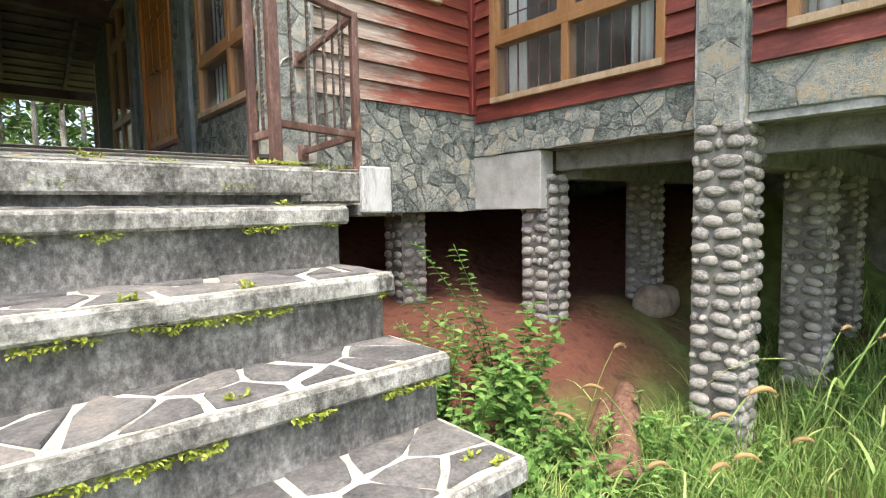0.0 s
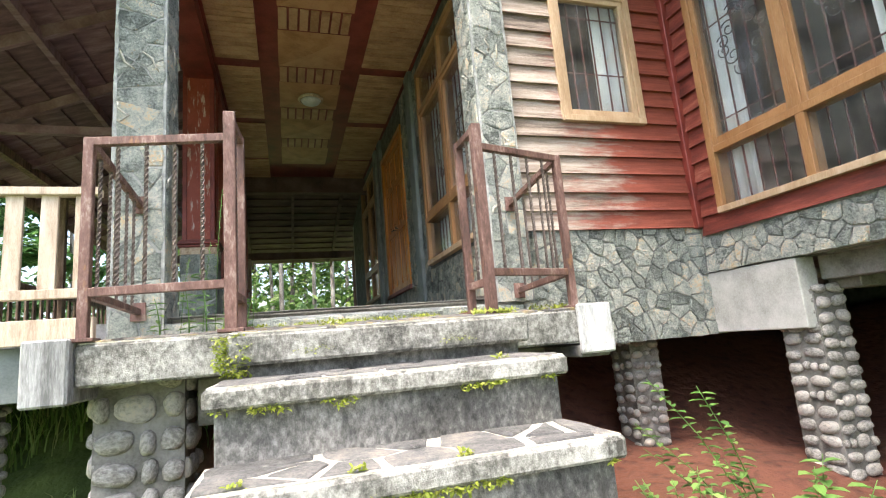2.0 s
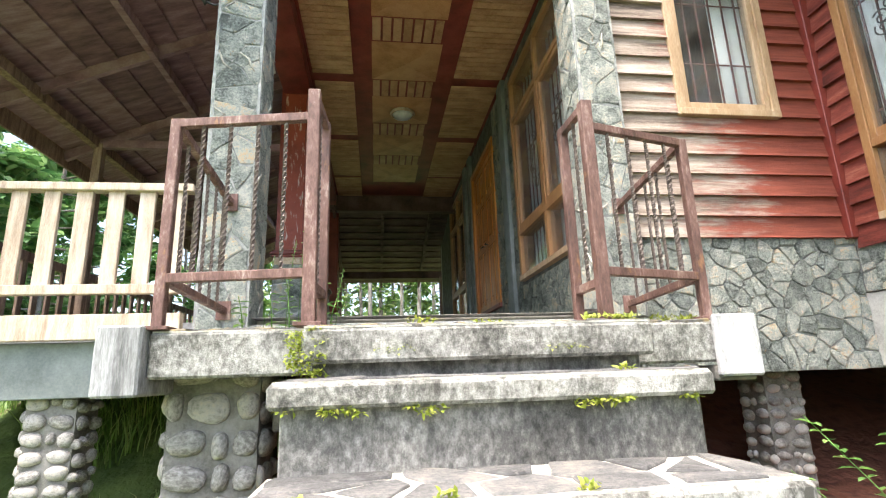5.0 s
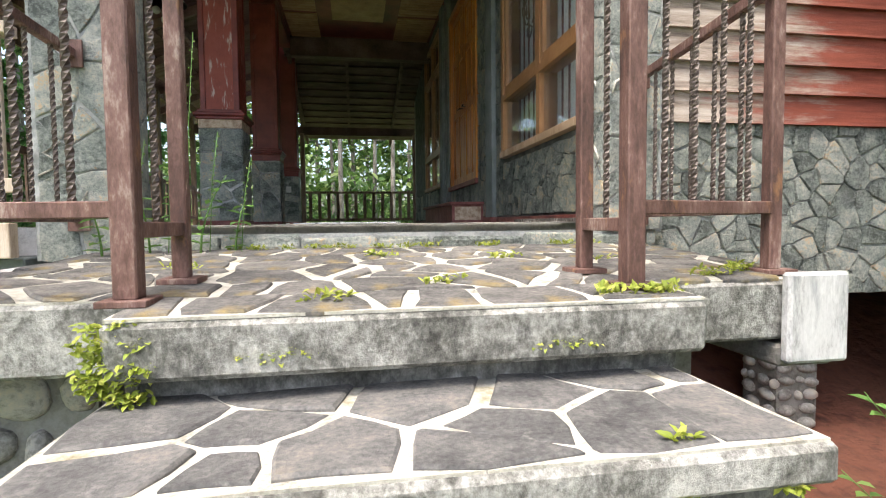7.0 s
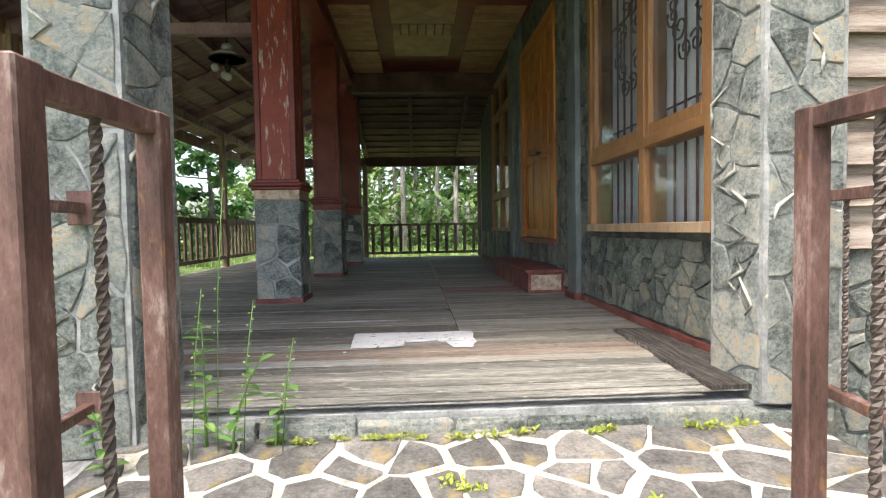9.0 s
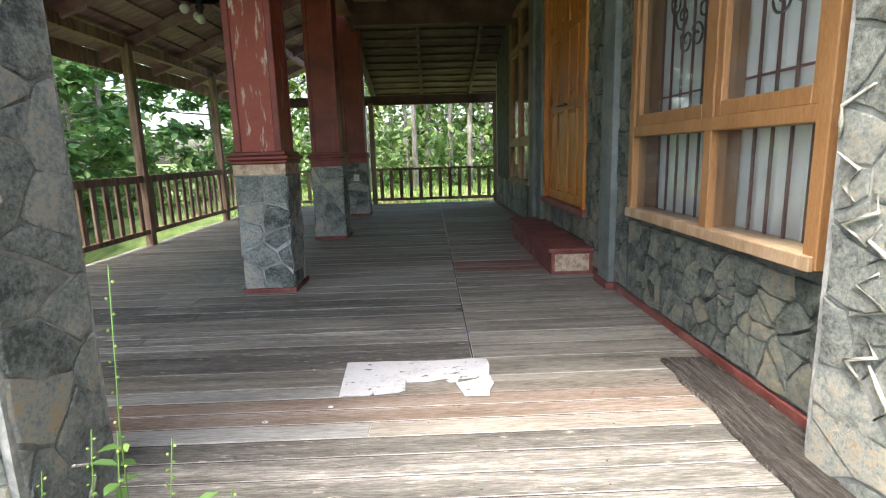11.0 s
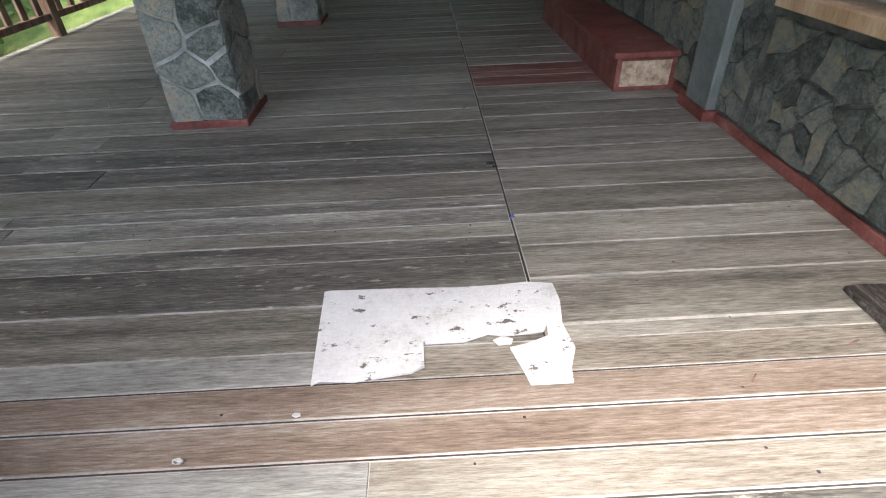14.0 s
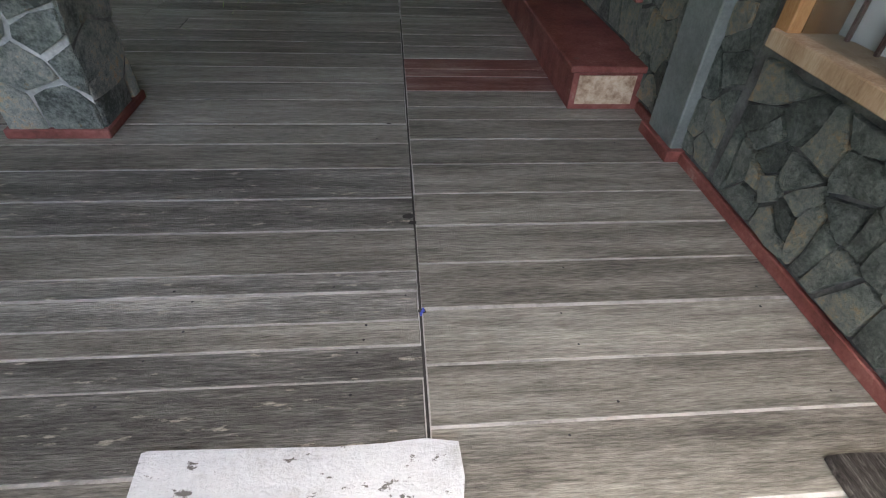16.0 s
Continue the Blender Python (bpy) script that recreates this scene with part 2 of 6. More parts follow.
M_RAILWOOD = mat("grey_brown_rail", [(0.1, (0.1, 0.06, 0.042)), (0.5, (0.24, 0.155, 0.11)), (0.85, (0.38, 0.28, 0.21))], 0.7, 4, (4, 4, 0.6), 50, 0.3, vary="object", amount=0.2)
M_RAILPALE = mat("bleached_rail", [(0.15, (0.33, 0.24, 0.17)), (0.5, (0.52, 0.42, 0.32)), (0.8, (0.63, 0.55, 0.45))], 0.75, 4, (4, 4, 0.6), 50, 0.3, vary="object", amount=0.2)
PLANK = [(0.05, (0.068, 0.063, 0.052)), (0.34, (0.165, 0.155, 0.13)), (0.56, (0.258, 0.246, 0.21)), (0.8, (0.375, 0.362, 0.312)), (0.97, (0.5, 0.488, 0.43))]
M_PLANK = mat("weathered_deck", PLANK, 0.55, 2.6, (0.55, 5, 1), 30, 0.9, vary="object", amount=0.26, stains=(2.0, 0.62, 0.8, (0.155, 0.122, 0.1), (0.7, 2.2, 1)), dist=0.003, grain=1.15, contrast=1.35)
M_PLANKDARK = mat("blackened_deck", [(0.05, (0.049, 0.047, 0.041)), (0.36, (0.117, 0.112, 0.098)), (0.58, (0.188, 0.182, 0.162)), (0.8, (0.31, 0.3, 0.268)), (0.97, (0.49, 0.476, 0.42))], 0.6, 2.8, (0.5, 5, 1), 30, 1.0, vary="object", amount=0.3, dist=0.003, grain=1.25, contrast=1.6, stains=(11, 0.6, 0.66, (0.417, 0.383, 0.313), (0.9, 3.5, 1)))
# bleached wood, with the soft sunlit band put into its colour
M_PLANKFRONT = mat("bleached_sunlit_deck", [(0.05, (0.099, 0.080, 0.063)), (0.34, (0.229, 0.204, 0.169)), (0.58, (0.321, 0.300, 0.259)), (0.85, (0.428, 0.416, 0.372))], 0.75, 1.6, (0.5, 5, 1), 30, 0.7, vary="object", amount=0.4, dist=0.004, grain=1.2, contrast=1.2)
M_PLANKORANGE = mat("brown_deck", [(0.05, (0.088, 0.062, 0.046)), (0.36, (0.176, 0.130, 0.099)), (0.6, (0.255, 0.204, 0.164)), (0.88, (0.370, 0.330, 0.290))], 0.75, 1.6, (0.5, 5, 1), 30, 0.7, vary="object", amount=0.2, dist=0.004, grain=1.2, contrast=1.2)
# worn grey wood, with skylight sheen put into its colour
M_PLANKGREY = mat("skylit_grey_deck", [(0.05, (0.12, 0.118, 0.108)), (0.34, (0.26, 0.26, 0.243)), (0.58, (0.37, 0.375, 0.355)), (0.85, (0.52, 0.52, 0.5))], 0.5, 2.0, (0.5, 5, 1), 30, 0.6, vary="object", amount=0.25, dist=0.003, grain=1.2, contrast=1.1)
M_PLANKRED = mat("red_stained_deck", [(0.1, (0.1, 0.035, 0.027)), (0.45, (0.19, 0.075, 0.06)), (0.85, (0.32, 0.22, 0.19))], 0.5, 2.4, (0.9, 4, 1), 42, 0.5, dist=0.003, grain=0.75)
M_CEIL = mat("tan_ceiling_board", [(0.2, (0.32, 0.17, 0.085)), (0.5, (0.44, 0.255, 0.135)), (0.8, (0.52, 0.33, 0.185))], 0.5, 3, (1, 1, 1), 40, 0.1, vary="island", amount=0.2)
M_CEILPANEL = mat("tan_ceiling_panel", [(0.2, (0.3, 0.145, 0.055)), (0.5, (0.42, 0.215, 0.095)), (0.8, (0.5, 0.28, 0.135))], 0.4, 3, bump=0.08, vary="island", amount=0.25)
M_ROOFUNDER = mat("dark_roof_boards", [(0.1, (0.115, 0.062, 0.072)), (0.5, (0.225, 0.125, 0.142)), (0.9, (0.335, 0.225, 0.25))], 0.6, 3, (1, 4, 1), 40, 0.25, vary="island", amount=0.3, grain=0.4)
# darker brown than M_ROOFUNDER: bay soffit, end roof, far cross beam
M_SOFFIT = mat("dark_brown_boards", [(0.2, (0.05, 0.03, 0.026)), (0.5, (0.1, 0.056, 0.047)), (0.8, (0.16, 0.1, 0.085))], 0.7, 2, (1, 3, 1), 40, 0.25, vary="island", amount=0.3)
M_TILE = mat("brown_roof_tile", [(0.2, (0.12, 0.05, 0.03)), (0.5, (0.22, 0.1, 0.065)), (0.8, (0.3, 0.16, 0.11))], 0.8, 5, bump=0.3)
M_CAULK = mat("pale_joint_filler", [(0.2, (0.3, 0.29, 0.27)), (0.5, (0.5, 0.485, 0.46)), (0.8, (0.62, 0.61, 0.58))], 0.8, 5, bump=0.2)
M_INNER = mat("interior_plaster", [(0.2, (0.36, 0.35, 0.33)), (0.8, (0.52, 0.51, 0.48))], 0.9, 3, bump=0)
# near black: painted shade in floor seams and holes, and the upper slab
M_DARK = mat("flat_dark", [(0.2, (0.03, 0.028, 0.026)), (0.8, (0.06, 0.055, 0.05))], 0.9, 3, bump=0)
M_CURTAIN = mat("white_curtain", [(0.2, (0.7, 0.73, 0.73)), (0.8, (0.84, 0.86, 0.86))], 0.9, 5, bump=0.1)
M_GRILLE = mat("maroon_grille", [(0.2, (0.07, 0.02, 0.02)), (0.8, (0.14, 0.045, 0.04))], 0.5, 20, bump=0.1)
M_GRILLEDARK = mat("black_scroll_iron", [(0.2, (0.02, 0.02, 0.02)), (0.8, (0.05, 0.045, 0.045))], 0.5, 20, bump=0.1)
M_SHEET = mat("flaking_white_board", [(0.1, (0.42, 0.42, 0.41)), (0.4, (0.62, 0.635, 0.64)), (0.8, (0.71, 0.725, 0.73))], 0.85, 4, bump=0.5, stains=(15, 0.6, 0.63, (0.14, 0.13, 0.12), (1, 1.6, 1)), contrast=1.3)
M_OLDWOOD = mat("splintered_grey_wood", [(0.1, (0.024, 0.02, 0.017)), (0.45, (0.085, 0.074, 0.064)), (0.7, (0.19, 0.17, 0.15)), (0.95, (0.48, 0.45, 0.41))], 0.95, 4, (14, 1.2, 1), 45, 1.0, dist=0.015, grain=1.3, contrast=1.2)
PEB = [(0.15, (0.16, 0.15, 0.135)), (0.45, (0.3, 0.285, 0.26)), (0.65, (0.4, 0.385, 0.355)), (0.9, (0.48, 0.42, 0.35))]
M_PEBBLE = mat("river_stone", PEB, 0.75, 6, fine=60, bump=0.4, vary="object", amount=0.4)
M_PEBBLEJ = mat("river_stone_packed", PEB, 0.8, 6, fine=60, bump=0.4, vary="island", amount=0.4)
M_CEMENT = mat("pillar_cement", [(0.2, (0.12, 0.115, 0.1)), (0.5, (0.21, 0.2, 0.18)), (0.8, (0.28, 0.27, 0.25))], 0.95, 6, bump=0.6)
M_BARK = mat("grey_bark", [(0.2, (0.09, 0.075, 0.06)), (0.5, (0.22, 0.195, 0.165)), (0.8, (0.38, 0.35, 0.31))], 0.9, 5, (1, 1, 0.4), 40, 0.6)
M_LOG = mat("red_brown_log", [(0.2, (0.09, 0.045, 0.03)), (0.5, (0.2, 0.105, 0.07)), (0.8, (0.28, 0.17, 0.12))], 0.85, 5, (4, 4, 0.6), 40, 0.5)
M_LAMPMETAL = mat("black_lamp_metal", [(0.2, (0.03, 0.03, 0.032)), (0.8, (0.08, 0.08, 0.085))], 0.4, 10, bump=0.05, metal=0.6)
M_LAMPGLASS = mat("frosted_lamp_glass", [(0.2, (0.5, 0.52, 0.52)), (0.8, (0.68, 0.7, 0.7))], 0.3, 10, bump=0.0)
M_FOOTMORTAR = mat("pale_mortar", [(0.1, (0.2, 0.21, 0.2)), (0.5, (0.34, 0.35, 0.335)), (0.88, (0.54, 0.54, 0.52))], 0.85, 9, bump=0.5)
M_BLUE = mat("blue_plastic_scrap", [(0.2, (0.03, 0.05, 0.3)), (0.8, (0.06, 0.1, 0.5))], 0.4, 10, bump=0.0)
M_PLASTIC = mat("white_switch_plastic", [(0.2, (0.62, 0.62, 0.6)), (0.8, (0.72, 0.72, 0.7))], 0.4, 10, bump=0.0)
M_GLASS = glass_mat()


def leaf_mat(name, dark, light, dry, rough=0.45, trans=0.35):
    m = bpy.data.materials.new(name)
    m.use_nodes = True
    n, l = m.node_tree.nodes, m.node_tree.links
    b = n["Principled BSDF"]
    g = n.new("ShaderNodeNewGeometry")
    r = n.new("ShaderNodeValToRGB")
    els = r.color_ramp.elements
    els.new(0.6)
    els[0].color, els[1].color, els[2].color = (*dark, 1), (*light, 1), (*dry, 1)
    els[1].position = 0.72
    l.new(g.outputs["Random Per Island"], r.inputs[0])
    co = n.new("ShaderNodeTexCoord")
    nz = n.new("ShaderNodeTexNoise")
    nz.inputs["Scale"].default_value = 3.0
    l.new(co.outputs["Object"], nz.inputs[0])
    hs = n.new("ShaderNodeHueSaturation")
    mr = n.new("ShaderNodeMapRange")
    mr.inputs[3].default_value, mr.inputs[4].default_value = 0.55, 1.45
    l.new(nz.outputs[0], mr.inputs[0])
    l.new(mr.outputs[0], hs.inputs["Value"])
    l.new(r.outputs[0], hs.inputs["Color"])
    l.new(hs.outputs[0], b.inputs["Base Color"])
    b.inputs["Roughness"].default_value = rough
    tr = n.new("ShaderNodeBsdfTranslucent")
    l.new(hs.outputs[0], tr.inputs[0])
    mx = n.new("ShaderNodeMixShader")
    mx.inputs[0].default_value = trans
    l.new(b.outputs[0], mx.inputs[1])
    l.new(tr.outputs[0], mx.inputs[2])
    l.new(mx.outputs[0], n["Material Output"].inputs[0])
    return m


M_LEAF = leaf_mat("broad_green_leaf", (0.07, 0.18, 0.05), (0.16, 0.31, 0.095), (0.3, 0.44, 0.17), 0.45, 0.42)
M_LEAFFAR = leaf_mat("sunlit_leaf", (0.07, 0.14, 0.035), (0.16, 0.27, 0.07), (0.3, 0.38, 0.12))
M_GRASS = leaf_mat("green_grass", (0.130, 0.236, 0.047), (0.260, 0.401, 0.106), (0.496, 0.543, 0.212), 0.6)
M_MOSSLEAF = leaf_mat("yellow_green_fern", (0.2, 0.26, 0.03), (0.36, 0.42, 0.06), (0.5, 0.5, 0.12), 0.6)
M_SEED = leaf_mat("straw_seed_head", (0.4, 0.27, 0.12), (0.52, 0.37, 0.18), (0.6, 0.47, 0.27), 0.8)
M_HERB = leaf_mat("herb_leaf", (0.08, 0.18, 0.04), (0.17, 0.32, 0.075), (0.28, 0.44, 0.12), 0.5)


def ground_mat():
    m = bpy.data.materials.new("grass_and_red_soil")
    m.use_nodes = True
    n, l = m.node_tree.nodes, m.node_tree.links
    b = n["Principled BSDF"]
    b.inputs["Roughness"].default_value = 0.95
    co = n.new("ShaderNodeTexCoord")
    def ramp(scale, stops):
        z = n.new("ShaderNodeTexNoise")
        z.inputs["Scale"].default_value, z.inputs["Detail"].default_value = scale, 8.0
        l.new(co.outputs["Object"], z.inputs[0])
        r = n.new("ShaderNodeValToRGB")
        for e, (p, c) in zip(r.color_ramp.elements, stops):
            e.position, e.color = p, (*c, 1)
        l.new(z.outputs[0], r.inputs[0])
        return r.outputs[0], z.outputs[0]
    soil, sz = ramp(9.0, [(0.28, (0.06, 0.021, 0.013)), (0.5, (0.13, 0.047, 0.028)), (0.72, (0.22, 0.1, 0.066))])
    grass, _ = ramp(3.0, [(0.3, (0.05, 0.09, 0.02)), (0.7, (0.16, 0.22, 0.06))])
    at = n.new("ShaderNodeAttribute")
    at.attribute_name = "soil"
    mx = n.new("ShaderNodeMix")
    mx.data_type = "RGBA"
    l.new(at.outputs["Fac"], mx.inputs[0])
    l.new(grass, mx.inputs[6])
    l.new(soil, mx.inputs[7])
    l.new(mx.outputs[2], b.inputs["Base Color"])
    bp = n.new("ShaderNodeBump")
    bp.inputs["Strength"].default_value, bp.inputs["Distance"].default_value = 0.8, 0.06
    l.new(sz, bp.inputs["Height"])
    l.new(bp.outputs[0], b.inputs["Normal"])
    return m


M_GROUND = ground_mat()
M_BOULDER = mat("earthy_boulder", [(0.1, (0.16, 0.12, 0.085)), (0.5, (0.3, 0.24, 0.18)), (0.85, (0.42, 0.36, 0.29))], 0.9, 6, bump=0.8, grain=0.9)

# ---- mesh helpers ----
def box(bm, x0, x1, y0, y1, z0, z1, bev=0.0, m=None):
    r = bmesh.ops.create_cube(bm, size=1)
    vs = r["verts"]
    for v in vs:
        v.co = Vector((x0 + (v.co.x + 0.5) * (x1 - x0), y0 + (v.co.y + 0.5) * (y1 - y0), z0 + (v.co.z + 0.5) * (z1 - z0)))
    if bev:
        es = list({e for v in vs for e in v.link_edges})
        vs = list({v for f in bmesh.ops.bevel(bm, geom=es, offset=bev, segments=1, affect="EDGES")["faces"] for v in f.verts} | {v for v in vs if v.is_valid})
    if m is not None:
        for v in vs:
            v.co = m @ v.co
    return vs


def bar(bm, a, b, w, h=None, bev=0.0):
    """A square bar from a to b."""
    a, b = Vector(a), Vector(b)
    d = b - a
    q = d.to_track_quat("Z", "Y" if abs(d.normalized().z) < 0.9 else "X")
    h = h or w
    m = Matrix.Translation(a) @ q.to_matrix().to_4x4()
    return box(bm, -w / 2, w / 2, -h / 2, h / 2, 0, d.length, bev, m)


def tube(bm, pts, radii, sides=6):
    rings = []
    for i, p in enumerate(pts):
        p = Vector(p)
        d = Vector(pts[min(i + 1, len(pts) - 1)]) - Vector(pts[max(i - 1, 0)])
        q = d.to_track_quat("Z", "X")
        r = radii[i] if isinstance(radii, (list, tuple)) else radii
        rings.append([bm.verts.new(p + q @ Vector((r * math.cos(2 * math.pi * k / sides), r * math.sin(2 * math.pi * k / sides), 0))) for k in range(sides)])
    for a, b in zip(rings, rings[1:]):
        for k in range(sides):
            f = bm.faces.new((a[k], a[(k + 1) % sides], b[(k + 1) % sides], b[k]))
            f.smooth = True
    bm.faces.new(rings[0][::-1])
    bm.faces.new(rings[-1])


def lathe(bm, profile, centre=(0, 0, 0), sides=20):
    rings = []
    for r, z in profile:
        rings.append([bm.verts.new((centre[0] + r * math.cos(2 * math.pi * k / sides), centre[1] + r * math.sin(2 * math.pi * k / sides), centre[2] + z)) for k in range(sides)])
    for a, b in zip(rings, rings[1:]):
        for k in range(sides):
            bm.faces.new((a[k], a[(k + 1) % sides], b[(k + 1) % sides], b[k])).smooth = True
    bm.faces.new(rings[0][::-1])
    bm.faces.new(rings[-1])


def mesh_of(name, bm, material):
    me = bpy.data.meshes.new(name)
    bmesh.ops.recalc_face_normals(bm, faces=bm.faces)
    bm.to_mesh(me)
    bm.free()
    me.materials.append(material)
    return me


def part(name, bm, material, parent=None, label=""):
    ob = new(name, mesh_of(name, bm, material))
    if parent:
        ob.parent = parent
    if label:
        ob["label"] = label
    return ob


def boxpart(name, dims, material, parent=None, label="", bev=0.0):
    bm = bmesh.new()
    box(bm, *dims, bev)
    return part(name, bm, material, parent, label)


def empty(name, at=(0, 0, 0)):
    ob = new(name)
    ob.empty_display_size = 0.1
    return ob


def structure(name, dims, material, label, category, bev=0.0):
    return tagged(boxpart(name, dims, material, None, "", bev), label, category, kind="structure")


def clip_poly(poly, nx, ny, d):
    out = []
    for i, p in enumerate(poly):
        q = poly[(i + 1) % len(poly)]
        a, b = p[0] * nx + p[1] * ny - d, q[0] * nx + q[1] * ny - d
        if a <= 0:
            out.append(p)
        if (a < 0 < b) or (b < 0 < a):
            t = a / (a - b)
            out.append((p[0] + t * (q[0] - p[0]), p[1] + t * (q[1] - p[1])))
    return out


def crazy_cells(w, h, size, rng, gap, merge=1.25):
    """Irregular stone outlines that fill a w by h panel, with joints between them."""
    nx, ny = max(1, round(w / size)), max(1, round(h / size))
    pts = {}
    for i in range(nx):
        for j in range(ny):
            pts[i, j] = ((i + 0.5 + rng.uniform(-1, 1) * 0.5 * merge) * w / nx, (j + 0.5 + rng.uniform(-1, 1) * 0.5 * merge) * h / ny)
    polys = []
    for (i, j), p in pts.items():
        poly = [(0, 0), (w, 0), (w, h), (0, h)]
        for di in range(-2, 3):
            for dj in range(-2, 3):
                q = pts.get((i + di, j + dj))
                if q is None or (di == 0 and dj == 0):
                    continue
                dx, dy = q[0] - p[0], q[1] - p[1]
                ln = math.hypot(dx, dy) or 1e-6
                poly = clip_poly(poly, dx / ln, dy / ln, (p[0] * dx + p[1] * dy) / ln + ln / 2 - gap * rng.uniform(0.12, 0.95))
                if len(poly) < 3:
                    break
            if len(poly) < 3:
                break
        if len(poly) >= 3:
            polys.append(poly)
    return polys


def stone_verts(poly, thick, rng, chisel=True):
    """Outline with broken edges, and the three rings of a stone."""
    ring = []
    for k, p in enumerate(poly):
        q = poly[(k + 1) % len(poly)]
        ln = math.hypot(q[0] - p[0], q[1] - p[1])
        if ln < 0.004:
            continue
        ring.append(p)
        if ln > 0.06:
            o = rng.uniform(-0.09, 0.05) * ln
            t = rng.uniform(0.35, 0.65)
            ring.append((p[0] + t * (q[0] - p[0]) - o * (q[1] - p[1]) / ln, p[1] + t * (q[1] - p[1]) + o * (q[0] - p[0]) / ln))
    if len(ring) < 3:
        return None
    cx, cy = sum(p[0] for p in ring) / len(ring), sum(p[1] for p in ring) / len(ring)
    n = len(ring)
    tilt = (rng.uniform(-0.03, 0.03), rng.uniform(-0.03, 0.03))
    up = [thick * rng.uniform(0.8, 1.15) + (p[0] - cx) * tilt[0] + (p[1] - cy) * tilt[1] for p in ring]
    verts = [(p[0], p[1], -0.002) for p in ring] + [(p[0], p[1], u * 0.6) for p, u in zip(ring, up)]
    shrink = 0.94
    verts += [(cx + (p[0] - cx) * shrink, cy + (p[1] - cy) * shrink, u) for p, u in zip(ring, up)]
    faces = []
    for r in (0, n):
        faces += [(r + k, r + (k + 1) % n, r + n + (k + 1) % n, r + n + k) for k in range(n)]
    if chisel:
        verts.append((cx + rng.uniform(-0.25, 0.25) * abs(ring[0][0] - cx), cy + rng.uniform(-0.25, 0.25) * abs(ring[0][1] - cy), thick * rng.uniform(0.85, 1.3)))
        faces += [(2 * n + k, 2 * n + (k + 1) % n, 3 * n) for k in range(n)]
    else:
        faces.append(tuple(range(2 * n, 3 * n)))
    return verts, faces


def stones(parent, origin, u, v, w, h, size, material, seed, gap=0.012, thick=0.014, name="stone", joined=False):
    """Flat stones laid on a panel; each one a piece of its own, or one joined part where they are far off."""
    rng = random.Random(seed)
    u, v = Vector(u), Vector(v)
    nrm = u.cross(v)
    m = Matrix((u, v, nrm)).transposed().to_4x4()
    m.translation = Vector(origin)
    allv, allf = [], []
    for poly in crazy_cells(w, h, size, rng, gap):
        got = stone_verts(poly, thick, rng, abs(nrm.z) < 0.5)
        if not got:
            continue
        verts, faces = got
        if joined:
            k = len(allv)
            allv += verts
            allf += [tuple(i + k for i in f) for f in faces]
            continue
        cx, cy = sum(p[0] for p in poly) / len(poly), sum(p[1] for p in poly) / len(poly)
        me = bpy.data.meshes.new(name)
        me.from_pydata([(a - cx, b - cy, c) for a, b, c in verts], [], faces)
        me.materials.append(material)
        ob = new(name, me)
        ob.matrix_world = m @ Matrix.Translation((cx, cy, 0))
        ob.parent = parent
    if joined:
        me = bpy.data.meshes.new(name)
        me.from_pydata(allv, [], allf)
        me.materials.append(material)
        ob = new("stones", me)
        ob.matrix_world = m
        ob.parent = parent
        ob["kind"] = "stuff"

# ---- ground ----
F, LAND = 1.88, 1.75          # veranda floor and landing
def smooth(a, b, t):
    t = max(0.0, min(1.0, (t - a) / (b - a)))
    return t * t * (3 - 2 * t)


def ground_z(x, y):
    z = 0.4 * smooth(2.0, 3.6, y) + 1.15 * smooth(3.9, 7.2, y) + 0.1 * smooth(7, 15, y)
    z -= 0.42 * smooth(1.3, 2.6, x) * (1 - smooth(1.2, 3.4, y)) * (1 - 0.6 * smooth(4.3, 6.0, x))
    z += 1.5 * smooth(5.8, 9.0, x) * (1 - smooth(9.5, 14, x)) * smooth(0.2, 3.0, y) * (1 - smooth(3.9, 7.2, y))
    z *= 1 - 0.75 * smooth(-3.2, -5.0, x) * (1 - smooth(12, 15, y))
    left = smooth(-6.5, -17.0, x)
    z = z * (1 - left) - 4.0 * left
    far = smooth(30, 120, math.hypot(x, y))
    z = z * (1 - far) - 5 * far
    if far < 0.5:
        z += 0.09 * noise.noise((x * 0.9, y * 0.9, 0)) + 0.035 * noise.noise((x * 4, y * 4, 3))
    return z


def soil_at(x, y):
    s = smooth(1.9, 2.7, y + 0.5 * noise.noise((x * 1.5, y * 1.5, 8))) * smooth(-1.3, -0.5, x) * (1 - smooth(13, 14.5, y))
    s *= 1 - 0.85 * smooth(4.2, 5.2, x + 0.4 * noise.noise((x, y, 2))) * (1 - smooth(2.2, 4.0, y))
    bare = smooth(0.15, 0.35, noise.noise((x * 0.8, y * 0.8, 5)))
    return max(s, 0.6 * bare)


